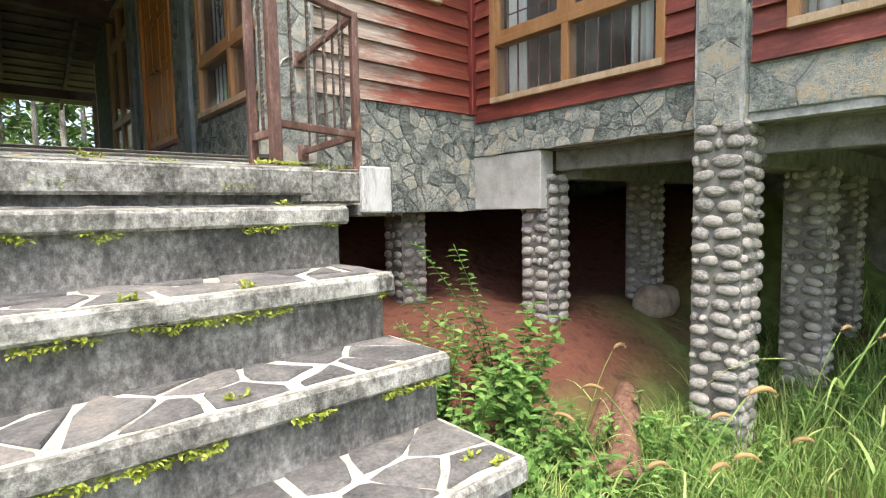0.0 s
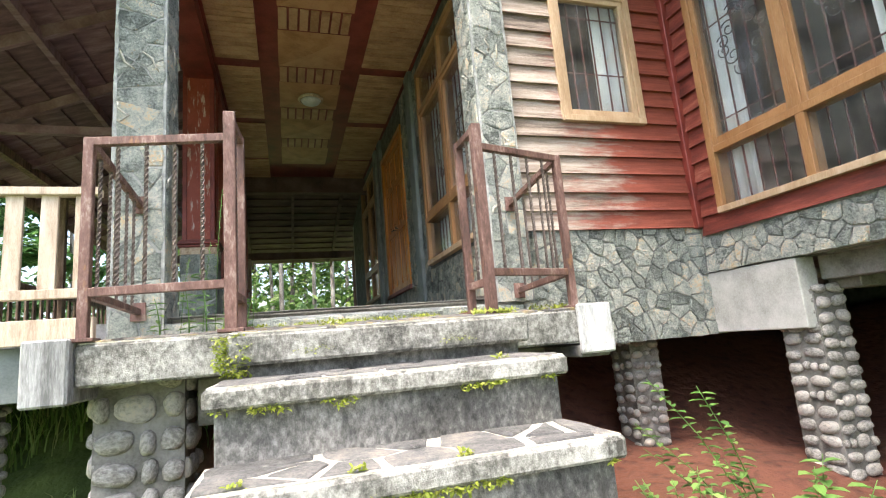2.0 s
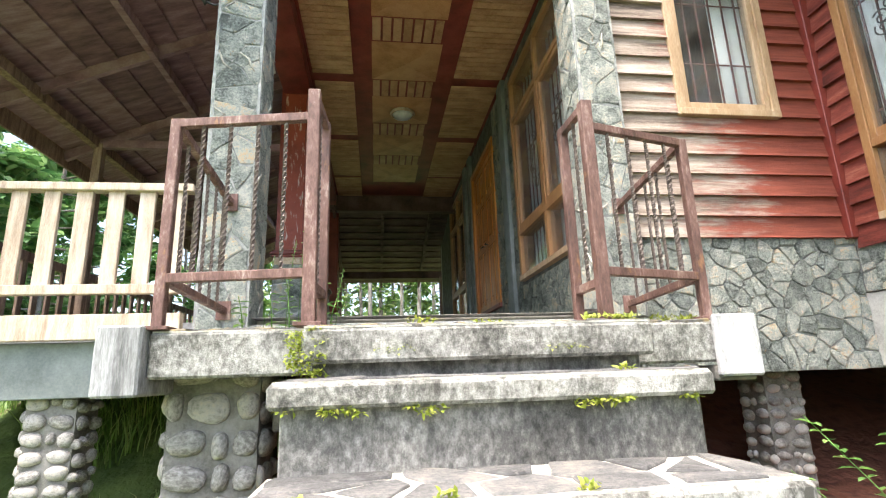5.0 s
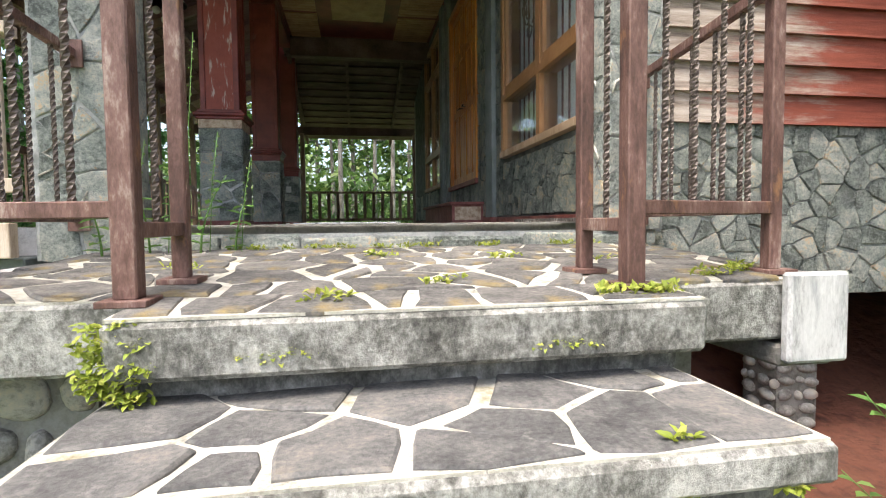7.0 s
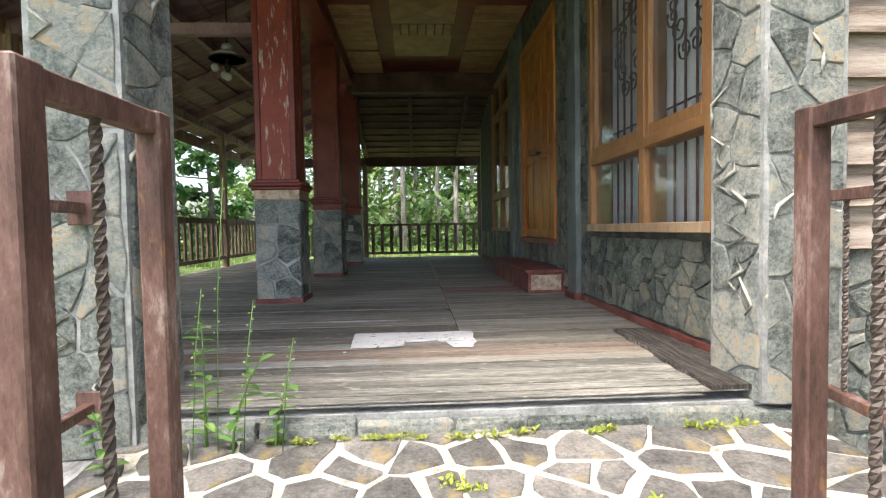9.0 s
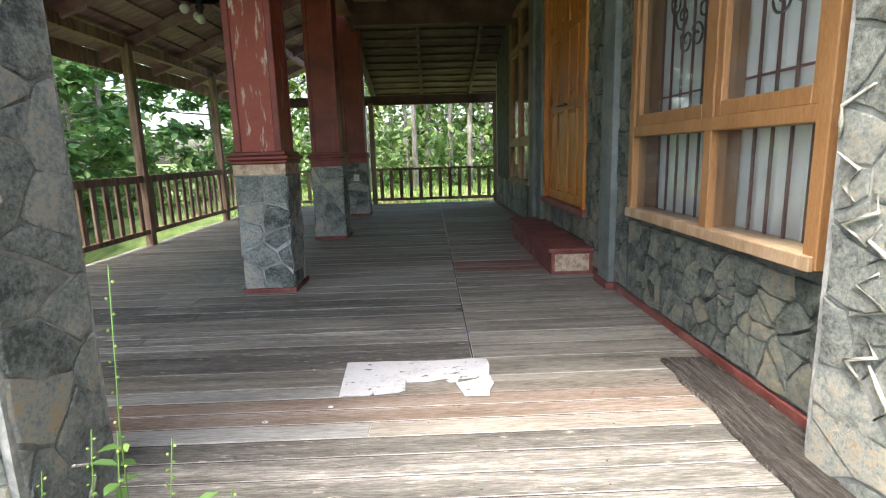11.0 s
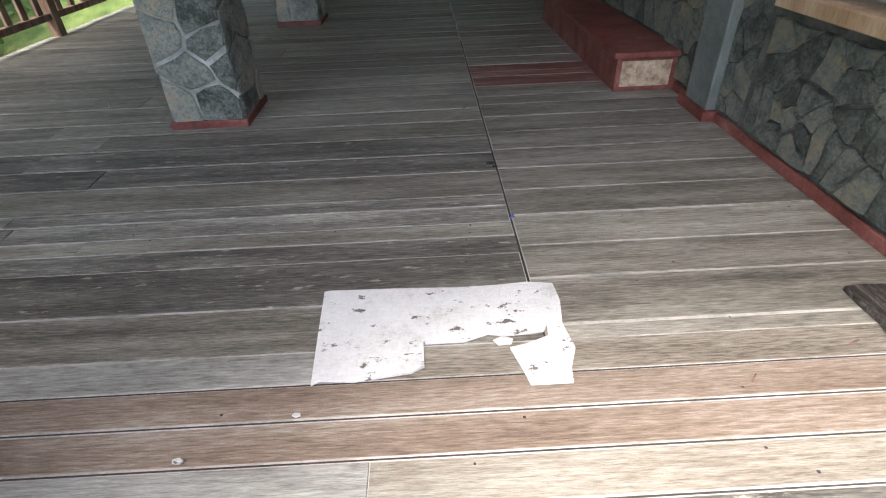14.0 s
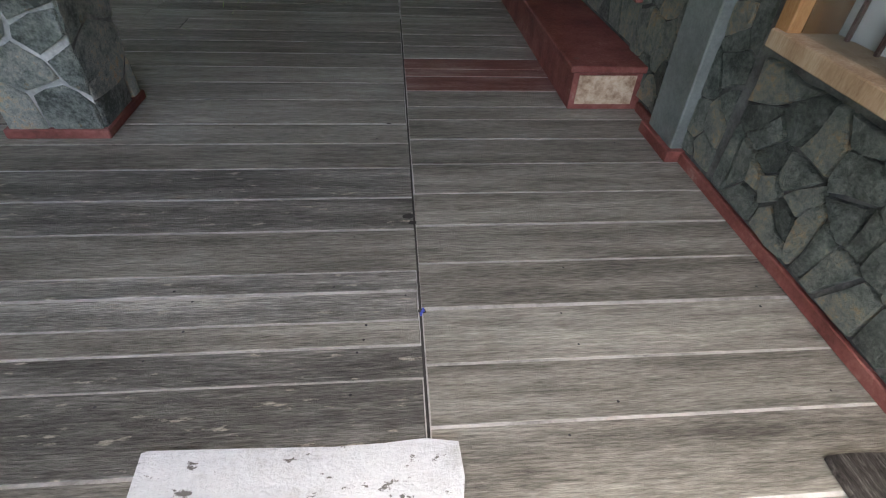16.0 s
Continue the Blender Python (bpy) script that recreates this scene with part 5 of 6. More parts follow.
for p, q in zip(posts_y, posts_y[1:]):
    wooden_rail((-3.36, p + 0.05, 0), (-3.36, q - 0.05, 0), 2.74, 2.06, M_RAILWOOD, 0.205, 0.075, "grey-brown wooden railing along the side of the deck", "veranda railings")
for p, q in ((-3.31, -0.95), (-0.85, 1.74)):
    wooden_rail((p, 14.24, 0), (q, 14.24, 0), 2.64, 1.98, M_RAILWOOD, 0.2, 0.075, "grey-brown wooden railing at the far end of the deck", "veranda railings")
for x, y in [(-3.36, v) for v in posts_y] + [(-0.9, 14.24), (1.79, 14.24)]:
    ob = tagged(boxpart("veranda_post", (x - 0.05, x + 0.05, y - 0.05, y + 0.05, F - 0.15, 4.4 if x < -3 else 4.05), M_RAILWOOD, None, "", 0.005), "square weathered wooden post holding up the veranda roof", "post", "veranda posts")

# balcony over the porch
balcony = wooden_rail((-0.95, 4.08, 0), (1.5, 4.08, 0), 7.08, 6.55, M_RAILPALE, 0.24, 0.1, "pale wooden balcony railing over the porch", "balcony railings")
for x in (-0.98, 1.54):
    tagged(boxpart("balcony_post", (x - 0.06, x + 0.06, 4.045, 4.145, 6.42, 8.3), M_RAILPALE, None, "", 0.005), "pale wooden post of the upper balcony", "post", "balcony posts")

# ---- river-stone pillars ----
def pebble_mesh(seed, sx, sy, sz, seg=10, rings=7):
    rng = random.Random(seed)
    bm = bmesh.new()
    bmesh.ops.create_uvsphere(bm, u_segments=seg, v_segments=rings, radius=1)
    off = rng.uniform(0, 50)
    for v in bm.verts:
        c = v.co.normalized()
        r = 1 + 0.16 * noise.noise(c * 1.3 + Vector((off, 0, 0)))
        v.co = Vector((math.copysign(abs(c.x) ** 0.8, c.x) * sx, math.copysign(abs(c.y) ** 0.8, c.y) * sy, math.copysign(abs(c.z) ** 0.8, c.z) * sz)) * r
    for f in bm.faces:
        f.smooth = True
    return bm


PEBBLES = [mesh_of("river_stone", pebble_mesh(k, 0.5, 0.5, 0.5), M_PEBBLE) for k in range(6)]


def river_pillar(x0, x1, y0, y1, z0, z1, seed, near, label, sides="wsen", scale=1.0):
    ob = tagged(empty("stone_pillar"), label, "pillar", "river-stone pillars under the house")
    boxpart("core", (x0, x1, y0, y1, z0, z1), M_CEMENT, ob, "grey cement core")
    rng = random.Random(seed)
    bm_all = None if near else bmesh.new()
    faces = {"s": ((x0, y0), (1, 0), x1 - x0), "w": ((x0, y1), (0, -1), y1 - y0), "e": ((x1, y0), (0, 1), y1 - y0), "n": ((x1, y1), (-1, 0), x1 - x0)}
    for key in sides:
        (ox, oy), (ux, uy), w = faces[key]
        nxv = Vector((uy, -ux, 0))
        z = z0 + 0.03
        while z < z1 - 0.03:
            h = rng.uniform(0.088, 0.115) * scale
            p = rng.uniform(-0.012, 0.0)
            while p < w - 0.03:
                ww = rng.choice((0.15, 0.165, 0.18, 0.06, 0.14)) * scale
                if p + ww > w - 0.045:
                    ww = max(0.06, w - p + 0.012)
                small = ww < 0.085
                hh = h * (rng.uniform(0.5, 0.8) if small else rng.uniform(0.78, 0.95))
                c = Vector((ox + ux * (p + ww / 2), oy + uy * (p + ww / 2), z + h / 2 + rng.uniform(-0.014, 0.014))) + nxv * 0.002
                m = Matrix.Translation(c) @ Matrix((Vector((ux, uy, 0)), nxv, Vector((0, 0, 1)))).transposed().to_4x4() @ Matrix.Rotation(rng.uniform(-0.2, 0.2), 4, "Y") @ Matrix.Diagonal((ww * 0.86, rng.uniform(0.06, 0.09), hh * 0.92, 1))
                if near:
                    s = new("river_stone", PEBBLES[rng.randrange(6)])
                    s.matrix_world = m
                    s.parent = ob
                else:
                    r = bmesh.ops.create_uvsphere(bm_all, u_segments=7, v_segments=5, radius=0.5, matrix=m)
                p += ww
            z += h
    if not near:
        for f in bm_all.faces:
            f.smooth = True
        st = part("river_stones", bm_all, M_PEBBLEJ, ob, "packed rounded river stones")
        st["kind"] = "stuff"
    return ob


LBL = "square pillar of rounded grey river stones in cement"
river_pillar(3.74, 4.07, 1.45, 1.78, -0.75, 2.0, 201, True, LBL + ", grass round its foot", "ws")
river_pillar(-0.9, -0.5, 3.15, 3.5, -0.2, 1.5, 202, True, LBL + " under the landing", "swe", 1.45)
river_pillar(3.9, 4.22, 3.2, 3.52, 0.1, 1.72, 203, True, LBL + " on red soil", "ws")
river_pillar(-2.02, -1.74, 4.05, 4.3, -0.2, 1.41, 204, True, LBL + " under the deck", "swe")
river_pillar(3.05, 3.36, 4.4, 4.7, 0.2, 1.45, 205, False, LBL + " in the dark under the house", "ws")
river_pillar(5.2, 5.52, 1.3, 1.62, -0.5, 1.75, 206, False, LBL + " behind the grass", "ws")
river_pillar(5.5, 5.8, 3.0, 3.3, 0.2, 1.73, 207, False, LBL + " in the dark under the house", "ws")
river_pillar(6.9, 7.2, 1.4, 1.7, -0.1, 1.75, 208, False, LBL + " in the dark under the house", "ws")
river_pillar(-1.1, -0.82, 5.0, 5.28, 0.3, 1.7, 209, False, LBL + " under the deck", "sw")
river_pillar(-3.62, -3.3, 4.05, 4.35, -0.6, 1.41, 210, False, LBL + " under the deck corner", "sew")
river_pillar(0.9, 1.2, 4.4, 4.7, 0.2, 1.72, 211, False, LBL + " in the dark under the house", "sew")
rock_bm = pebble_mesh(77, 0.33, 0.2, 0.2, 14, 9)
rock = tagged(part("boulder", rock_bm, M_BOULDER), "large rounded earthy boulder at a pillar's foot", "boulder")
rock.location = (5.55, 2.95, ground_z(5.55, 2.95) + 0.1)

# ---- things on the veranda ----
def floor_sheet():
    pts = [(-0.13, 5.30), (-0.115, 5.305), (0.1, 5.297), (0.3, 5.29), (0.42, 5.292), (0.52, 5.298), (0.60, 5.285), (0.605, 5.2), (0.59, 5.1), (0.603, 5.0), (0.575, 4.93), (0.57, 4.885), (0.46, 4.885), (0.45, 4.93), (0.425, 5.015), (0.47, 5.025), (0.505, 5.04), (0.54, 5.055), (0.545, 5.10), (0.53, 5.075), (0.49, 5.07), (0.42, 5.065), (0.37, 5.075), (0.30, 5.05), (0.185, 5.05), (0.187, 4.965), (0.15, 4.945), (0.0, 4.925), (-0.09, 4.935), (-0.11, 4.92), (-0.12, 5.1)]
    bm = bmesh.new()
    z0, z1 = F + 0.003, F + 0.011
    top = [bm.verts.new((x, y, z1 + 0.004 * noise.noise((x * 9, y * 9, 0)))) for x, y in pts]
    low = [bm.verts.new((x, y, z0)) for x, y in pts]
    n = len(pts)
    bm.faces.new(top), bm.faces.new(low[::-1])
    for k in range(n):
        bm.faces.new((top[k], top[(k + 1) % n], low[(k + 1) % n], low[k]))
    tagged(part("broken_board", bm, M_SHEET), "broken flaking white board lying on the plank floor", "board")
    for x, y, s, a in ((0.41, 5.045, 0.03, 0.3), (0.52, 5.12, 0.015, 1.0), (0.45, 5.0, 0.013, 0.2), (-0.13, 4.83, 0.011, 0.7), (-0.38, 4.72, 0.014, 0.1)):
        bm = bmesh.new()
        v = [bm.verts.new((x + s * math.cos(a + k * 1.3), y + 0.6 * s * math.sin(a + k * 1.3), F + 0.004)) for k in range(5)]
        w = [bm.verts.new((p.co.x, p.co.y, F + 0.009)) for p in v]
        bm.faces.new(v[::-1]), bm.faces.new(w)
        for k in range(5):
            bm.faces.new((v[k], v[(k + 1) % 5], w[(k + 1) % 5], w[k]))
        tagged(part("board_chip", bm, M_SHEET), "small white chip broken from the board", "chip", "white chips on the floor")


floor_sheet()

bm = bmesh.new()
for k in range(3):
    box(bm, 0.528 + 0.004 * k, 0.535 + 0.004 * k, 5.70 + 0.008 * k, 5.712 + 0.008 * k, F + 0.001, F + 0.004 + 0.001 * k)
tagged(part("plastic_scrap", bm, M_BLUE), "tiny blue plastic scrap stuck in the floor seam", "litter")
for x, y, a in ((1.02, 4.86, 0.8), (1.35, 4.97, 0.3), (-1.1, 4.75, 0.5)):
    bm = bmesh.new()
    tube(bm, [(x, y, F + 0.004), (x + 0.03 * math.cos(a), y + 0.03 * math.sin(a), F + 0.006)], 0.0025, 5)
    tagged(part("twig", bm, M_LOG), "tiny dry brown twig lying on the planks", "twig", "twigs on the floor")


def torn_board():
    bm = bmesh.new()
    rng = random.Random(8)
    n = 15
    rows = []
    for k in range(n + 1):
        t = k / n
        y = 4.03 + 1.16 * t
        e = rng.uniform(-0.012, 0.012)
        rows.append([(1.43 + 0.05 * t + e, y), (1.54, y + rng.uniform(-0.004, 0.004)), (1.62, y + rng.uniform(-0.004, 0.004)), (1.705 + rng.uniform(-0.01, 0.008), y)])
    top = [[bm.verts.new((x, y, F + 0.022 + rng.uniform(-0.004, 0.003))) for x, y in r] for r in rows]
    low = [[bm.verts.new((x, y, F + 0.002)) for x, y in r] for r in rows]
    for k in range(n):
        for i in range(3):
            bm.faces.new((top[k][i], top[k][i + 1], top[k + 1][i + 1], top[k + 1][i]))
            bm.faces.new((low[k][i], low[k + 1][i], low[k + 1][i + 1], low[k][i + 1]))
        bm.faces.new((top[k][0], top[k + 1][0], low[k + 1][0], low[k][0]))
        bm.faces.new((top[k][3], low[k][3], low[k + 1][3], top[k + 1][3]))
    for k in (0, n):
        for i in range(3):
            bm.faces.new((top[k][i], low[k][i], low[k][i + 1], top[k][i + 1]))
    tagged(part("rotten_plank", bm, M_OLDWOOD), "rotten grey splintered plank lying by the wall", "plank")


torn_board()


def hanging_lamp(x, y, z):
    ob = tagged(empty("hanging_lamp"), "old hanging lamp with cream dome shade and small globes", "lamp")
    bm = bmesh.new()
    lathe(bm, [(0.02, 0.09), (0.10, 0.075), (0.18, 0.03), (0.2, 0.0), (0.195, -0.004), (0.17, 0.02), (0.02, 0.07)], (x, y, z))
    part("shade", bm, M_LAMPGLASS, ob, "cream glass dome")
    bm = bmesh.new()
    lathe(bm, [(0.202, -0.012), (0.206, -0.004), (0.202, 0.004), (0.196, 0.0), (0.196, -0.012)], (x, y, z))
    part("rim", bm, M_LAMPMETAL, ob)
    bm = bmesh.new()
    lathe(bm, [(0.01, 0.17), (0.05, 0.16), (0.07, 0.13), (0.05, 0.105), (0.015, 0.095)], (x, y, z))
    part("cap", bm, M_LAMPGLASS, ob)
    bm = bmesh.new()
    tube(bm, [(x, y, z + 0.16), (x, y, 5.18)], 0.008, 6)
    part("chain", bm, M_LAMPMETAL, ob)
    bm = bmesh.new()
    lathe(bm, [(0.012, 0.05), (0.035, 0.0), (0.02, -0.06), (0.045, -0.09), (0.012, -0.16)], (x, y, z))
    part("stem", bm, M_LAMPMETAL, ob)
    for a in (0, 2.1, 4.2):
        bm = bmesh.new()
        bmesh.ops.create_uvsphere(bm, u_segments=12, v_segments=8, radius=0.045, matrix=Matrix.Translation((x + 0.17 * math.cos(a) * (a > 0), y + 0.17 * math.sin(a), z - (0.2 if a == 0 else 0.14))))
        part("globe", bm, M_LAMPGLASS, ob, "small white glass globe")


hanging_lamp(-1.83, 8.1, 4.5)


def wall_lantern(x, y, z):
    ob = tagged(empty("wall_lantern"), "black outdoor lantern with glass sides on the column", "lantern")
    bm = bmesh.new()
    lathe(bm, [(0.035, -0.1), (0.072, 0.05), (0.07, 0.06), (0.03, -0.1)], (x, y, z), 6)
    part("glass", bm, M_LAMPGLASS, ob, "frosted glass sides")
    bm = bmesh.new()
    lathe(bm, [(0.085, 0.055), (0.08, 0.075), (0.045, 0.12), (0.02, 0.135), (0.012, 0.17), (0.005, 0.175)], (x, y, z), 6)
    part("cap", bm, M_LAMPMETAL, ob)
    bm = bmesh.new()
    lathe(bm, [(0.006, -0.16), (0.016, -0.14), (0.03, -0.12), (0.04, -0.1), (0.03, -0.095)], (x, y, z), 6)
    for k in range(6):
        a = k * math.pi / 3
        tube(bm, [(x + 0.04 * math.cos(a), y + 0.04 * math.sin(a), z - 0.1), (x + 0.076 * math.cos(a), y + 0.076 * math.sin(a), z + 0.055)], 0.005, 4)
    part("cage", bm, M_LAMPMETAL, ob)
    bm = bmesh.new()
    tube(bm, [(x, y, z - 0.13), (x + 0.07, y + 0.01, z - 0.15), (-1.12, y + 0.02, z - 0.12)], 0.01, 6)
    box(bm, -1.135, -1.115, y - 0.02, y + 0.06, z - 0.18, z - 0.06, 0.003)
    part("bracket", bm, M_LAMPMETAL, ob)


wall_lantern(-1.25, 4.13, 4.43)
for x, y, z in ((-1.78, 3.9, 5.02), (-2.62, 3.95, 4.66)):
    bm = bmesh.new()
    tube(bm, [(x, y, z + 0.17), (x - 0.02, y, z + 0.06), (x + 0.03, y, z), (x + 0.07, y + 0.01, z + 0.05), (x + 0.085, y + 0.01, z - 0.06)], 0.007, 5)
    tagged(part("dangling_cable", bm, M_RAILPALE), "short pale cable end hanging from the roof boards", "cable", "cable ends under the roof")
ob = tagged(empty("ceiling_lamp"), "round white glass ceiling lamp with a pale rim", "lamp")
bm = bmesh.new()
lathe(bm, [(0.17, 0.0), (0.185, -0.02), (0.17, -0.045), (0.15, -0.045), (0.15, 0.0)], (0.43, 7.52, 5.27), 28)
part("rim", bm, M_CREAMPAINT, ob)
bm = bmesh.new()
lathe(bm, [(0.15, -0.03), (0.12, -0.075), (0.06, -0.1), (0.01, -0.105)], (0.43, 7.52, 5.27), 28)
part("diffuser", bm, M_LAMPGLASS, ob)
sw = tagged(boxpart("switch_plate", (-1.03, -0.93, 12.035, 12.045, 2.51, 2.63), M_PLASTIC, None, "", 0.003), "small white electric switch plate on the pillar", "switch")
boxpart("rocker", (-1.0, -0.96, 12.029, 12.0355, 2.55, 2.59), M_PLASTIC, sw, "", 0.002)
bm = bmesh.new()
tube(bm, [(2.72, 4.0, 5.96), (2.78, 4.0, 5.75), (2.86, 4.01, 5.55), (2.9, 4.02, 5.38)], 0.006, 5)
tagged(part("cable", bm, M_RAILPALE), "thin pale cable hanging down from the eave", "cable")
for x, z in ((-0.31, 5.57), (1.16, 5.56)):
    bm = bmesh.new()
    tube(bm, [(x, 4.05, z), (x, 3.98, z), (x, 3.98, z + 0.03)], 0.007, 5)
    tagged(part("hook", bm, M_LAMPMETAL), "small iron hook in the white parapet", "hook", "hooks in the parapet")
rng = random.Random(4)
for k, (x, y, a, ln) in enumerate(((2.3, 1.75, 0.42, 1.25), (2.52, 1.62, 0.5, 1.2), (2.75, 1.9, 0.35, 1.1))):
    bm = bmesh.new()
    pts = []
    for i in range(7):
        t = i / 6 * ln
        px, py = x + t * math.cos(a), y + t * math.sin(a)
        pts.append((px, py, ground_z(px, py) + 0.09 + 0.14 * (k == 1)))
    tube(bm, pts, [0.09, 0.115, 0.11, 0.12, 0.11, 0.1, 0.085], 10)
    tagged(part("log", bm, M_LOG), "short bare red-brown log lying on the soil", "log", "logs on the soil")

# ---- plants ----
def leaf_into(verts, faces, at, direction, normal, length, width, fold=0.18):
    d = Vector(direction).normalized()
    s = d.cross(Vector(normal))
    s = s.normalized() if s.length > 1e-4 else Vector((1, 0, 0))
    up = s.cross(d)
    k = len(verts)
    p = Vector(at)
    for t, w, f in ((0, 0, 0), (0.3, 0.42, 1), (0.68, 0.42, 1), (1.0, 0, -0.4)):
        c = p + d * (t * length) - up * (0.16 * length * t * t)
        if w:
            verts.append(tuple(c + s * (w * width) + up * (fold * width)))
            verts.append(tuple(c))
            verts.append(tuple(c - s * (w * width) + up * (fold * width)))
        else:
            verts.append(tuple(c))
    faces += [(k, k + 2, k + 1), (k, k + 3, k + 2), (k + 1, k + 2, k + 5, k + 4), (k + 2, k + 3, k + 6, k + 5), (k + 4, k + 5, k + 7), (k + 5, k + 6, k + 7)]


def raw(name, verts, faces, material, parent=None, label=""):
    me = bpy.data.meshes.new(name)
    me.from_pydata(verts, [], faces)
    me.materials.append(material)
    ob = new(name, me)
    if parent:
        ob.parent = parent
    if label:
        ob["label"] = label
    return ob


def randdir(rng, zmin=-1.0):
    while True:
        v = Vector((rng.uniform(-1, 1), rng.uniform(-1, 1), rng.uniform(zmin, 1)))
        if 0.1 < v.length < 1:
            return v.normalized()


def tree(x, y, height, spread, seed, leaves, size, material, label, group, trunk_r=0.12, lowest=0.3, bark=M_BARK, clumps=26):
    rng = random.Random(seed)
    z0 = ground_z(x, y) - 0.2
    ob = tagged(empty("tree"), label, "tree", group)
    bm = bmesh.new()
    bend = (rng.uniform(-0.4, 0.4), rng.uniform(-0.4, 0.4))
    def axis_at(t):
        return Vector((x + bend[0] * t * t, y + bend[1] * t * t, z0 + height * t))
    tube(bm, [axis_at(t) for t in np.linspace(0, 0.95, 9)], [trunk_r * (1 - 0.75 * t) for t in np.linspace(0, 0.95, 9)], 8)
    ends = []
    for k in range(clumps):
        t = lowest + (0.97 - lowest) * (k + rng.random()) / clumps
        a = k * 2.4 + rng.uniform(-0.5, 0.5)
        r = spread * (1.0 - 0.55 * abs(t - 0.6)) * rng.uniform(0.45, 1.05)
        base = axis_at(t)
        tip = base + Vector((r * math.cos(a), r * math.sin(a), rng.uniform(0.0, 0.35) * r))
        mid = (base + tip) / 2 + Vector((0, 0, -0.06 * r + rng.uniform(-0.1, 0.2)))
        tube(bm, [base, mid, tip], [trunk_r * 0.3, trunk_r * 0.17, 0.008], 5)
        ends.append((mid, tip, r))
    part("trunk", bm, bark, ob)
    verts, faces = [], []
    for k in range(leaves):
        mid, tip, r = ends[rng.randrange(len(ends))]
        c = mid.lerp(tip, rng.uniform(0.1, 1.1)) + randdir(rng) * rng.uniform(0.05, 0.42) * max(0.7, r * 0.45)
        d = randdir(rng, -0.6)
        leaf_into(verts, faces, c, Vector((d.x, d.y, d.z * 0.5 - 0.2)), Vector((rng.uniform(-0.5, 0.5), rng.uniform(-0.5, 0.5), 1)), size * rng.uniform(0.6, 1.2), size * rng.uniform(0.5, 0.8))
    raw("crown", verts, faces, material, ob, "dense uneven leaves")
    return ob


TEAK = "broad-leaved tree with large green leaves beside the house"
for k, (x, y, h, sp, n) in enumerate(((-8.6, 7.0, 8.4, 2.3, 3800), (-8.8, 10.6, 8.8, 2.5, 4200), (-8.4, 14.6, 8.6, 2.4, 3800), (-11.0, 8.6, 11.0, 2.9, 3800), (-11.0, 13.0, 11.2, 3.0, 3800), (-9.2, 18.5, 9.4, 2.8, 3600), (-8.0, 4.4, 7.6, 2.0, 2600), (-13.5, 17, 13.0, 3.4, 3600), (-13.5, 11, 13.0, 3.4, 3600), (-7.4, 22, 8.6, 2.6, 3000), (-12.5, 22, 12.0, 3.2, 3200), (-12.5, 4.5, 12.0, 3.2, 2600), (-14, 7.0, 13.5, 3.4, 2600))):
    tree(x, y, h, sp, 300 + k, n, 0.34, M_LEAF, TEAK, "trees beside the veranda", 0.11, 0.12, M_BARK, 40)
for k, (x, y) in enumerate(((-19, 6), (-19, 13), (-18, 20), (-16, 27), (-20, 30), (-18, 0))):
    tree(x, y, 16, 4.5, 380 + k, 2600, 0.62, M_LEAFFAR, "tall green tree far down the slope", "trees down the slope", 0.2, 0.1, M_BARK, 40)
rng = random.Random(21)
for k in range(16):
    x, y = -4.5 + k * 0.72 + rng.uniform(-0.4, 0.4), 20.5 + rng.uniform(0, 8)
    tree(x, y, rng.uniform(8, 11), 1.5, 400 + k, 420, 0.26, M_LEAFFAR, "slender pale-barked tree behind the house", "slender trees behind the house", rng.uniform(0.08, 0.16), 0.42, M_BARK, 14)
for k in range(9):
    x, y = -9 + k * 2.6 + rng.uniform(-0.8, 0.8), 30 + rng.uniform(0, 6)
    tree(x, y, rng.uniform(9, 13), 3.2, 430 + k, 1300, 0.5, M_LEAFFAR, "dense green tree in the wood behind the house", "trees of the wood", 0.15, 0.1, M_BARK, 26)


def wood_mass():
    """Undergrowth that closes the view behind the trees."""
    rng = random.Random(31)
    verts, faces = [], []
    for k in range(12000):
        x, y = rng.uniform(-14, 14), rng.uniform(23, 36)
        z = ground_z(x, y) + rng.random() ** 1.5 * (2.0 + 0.4 * (y - 23))
        leaf_into(verts, faces, (x, y, z), randdir(rng), (rng.uniform(-0.6, 0.6), rng.uniform(-0.6, 0.6), 1), rng.uniform(0.25, 0.5), rng.uniform(0.15, 0.3))
    for k in range(5500):
        x, y = rng.uniform(-15, -6.5), rng.uniform(2.5, 24)
        z = ground_z(x, y) + rng.random() ** 1.5 * 1.9
        leaf_into(verts, faces, (x, y, z), randdir(rng), (rng.uniform(-0.6, 0.6), rng.uniform(-0.6, 0.6), 1), rng.uniform(0.15, 0.35), rng.uniform(0.1, 0.2))
    tagged(raw("undergrowth", verts, faces, M_LEAFFAR), "green undergrowth below the trees", "shrubs", kind="stuff")


wood_mass()


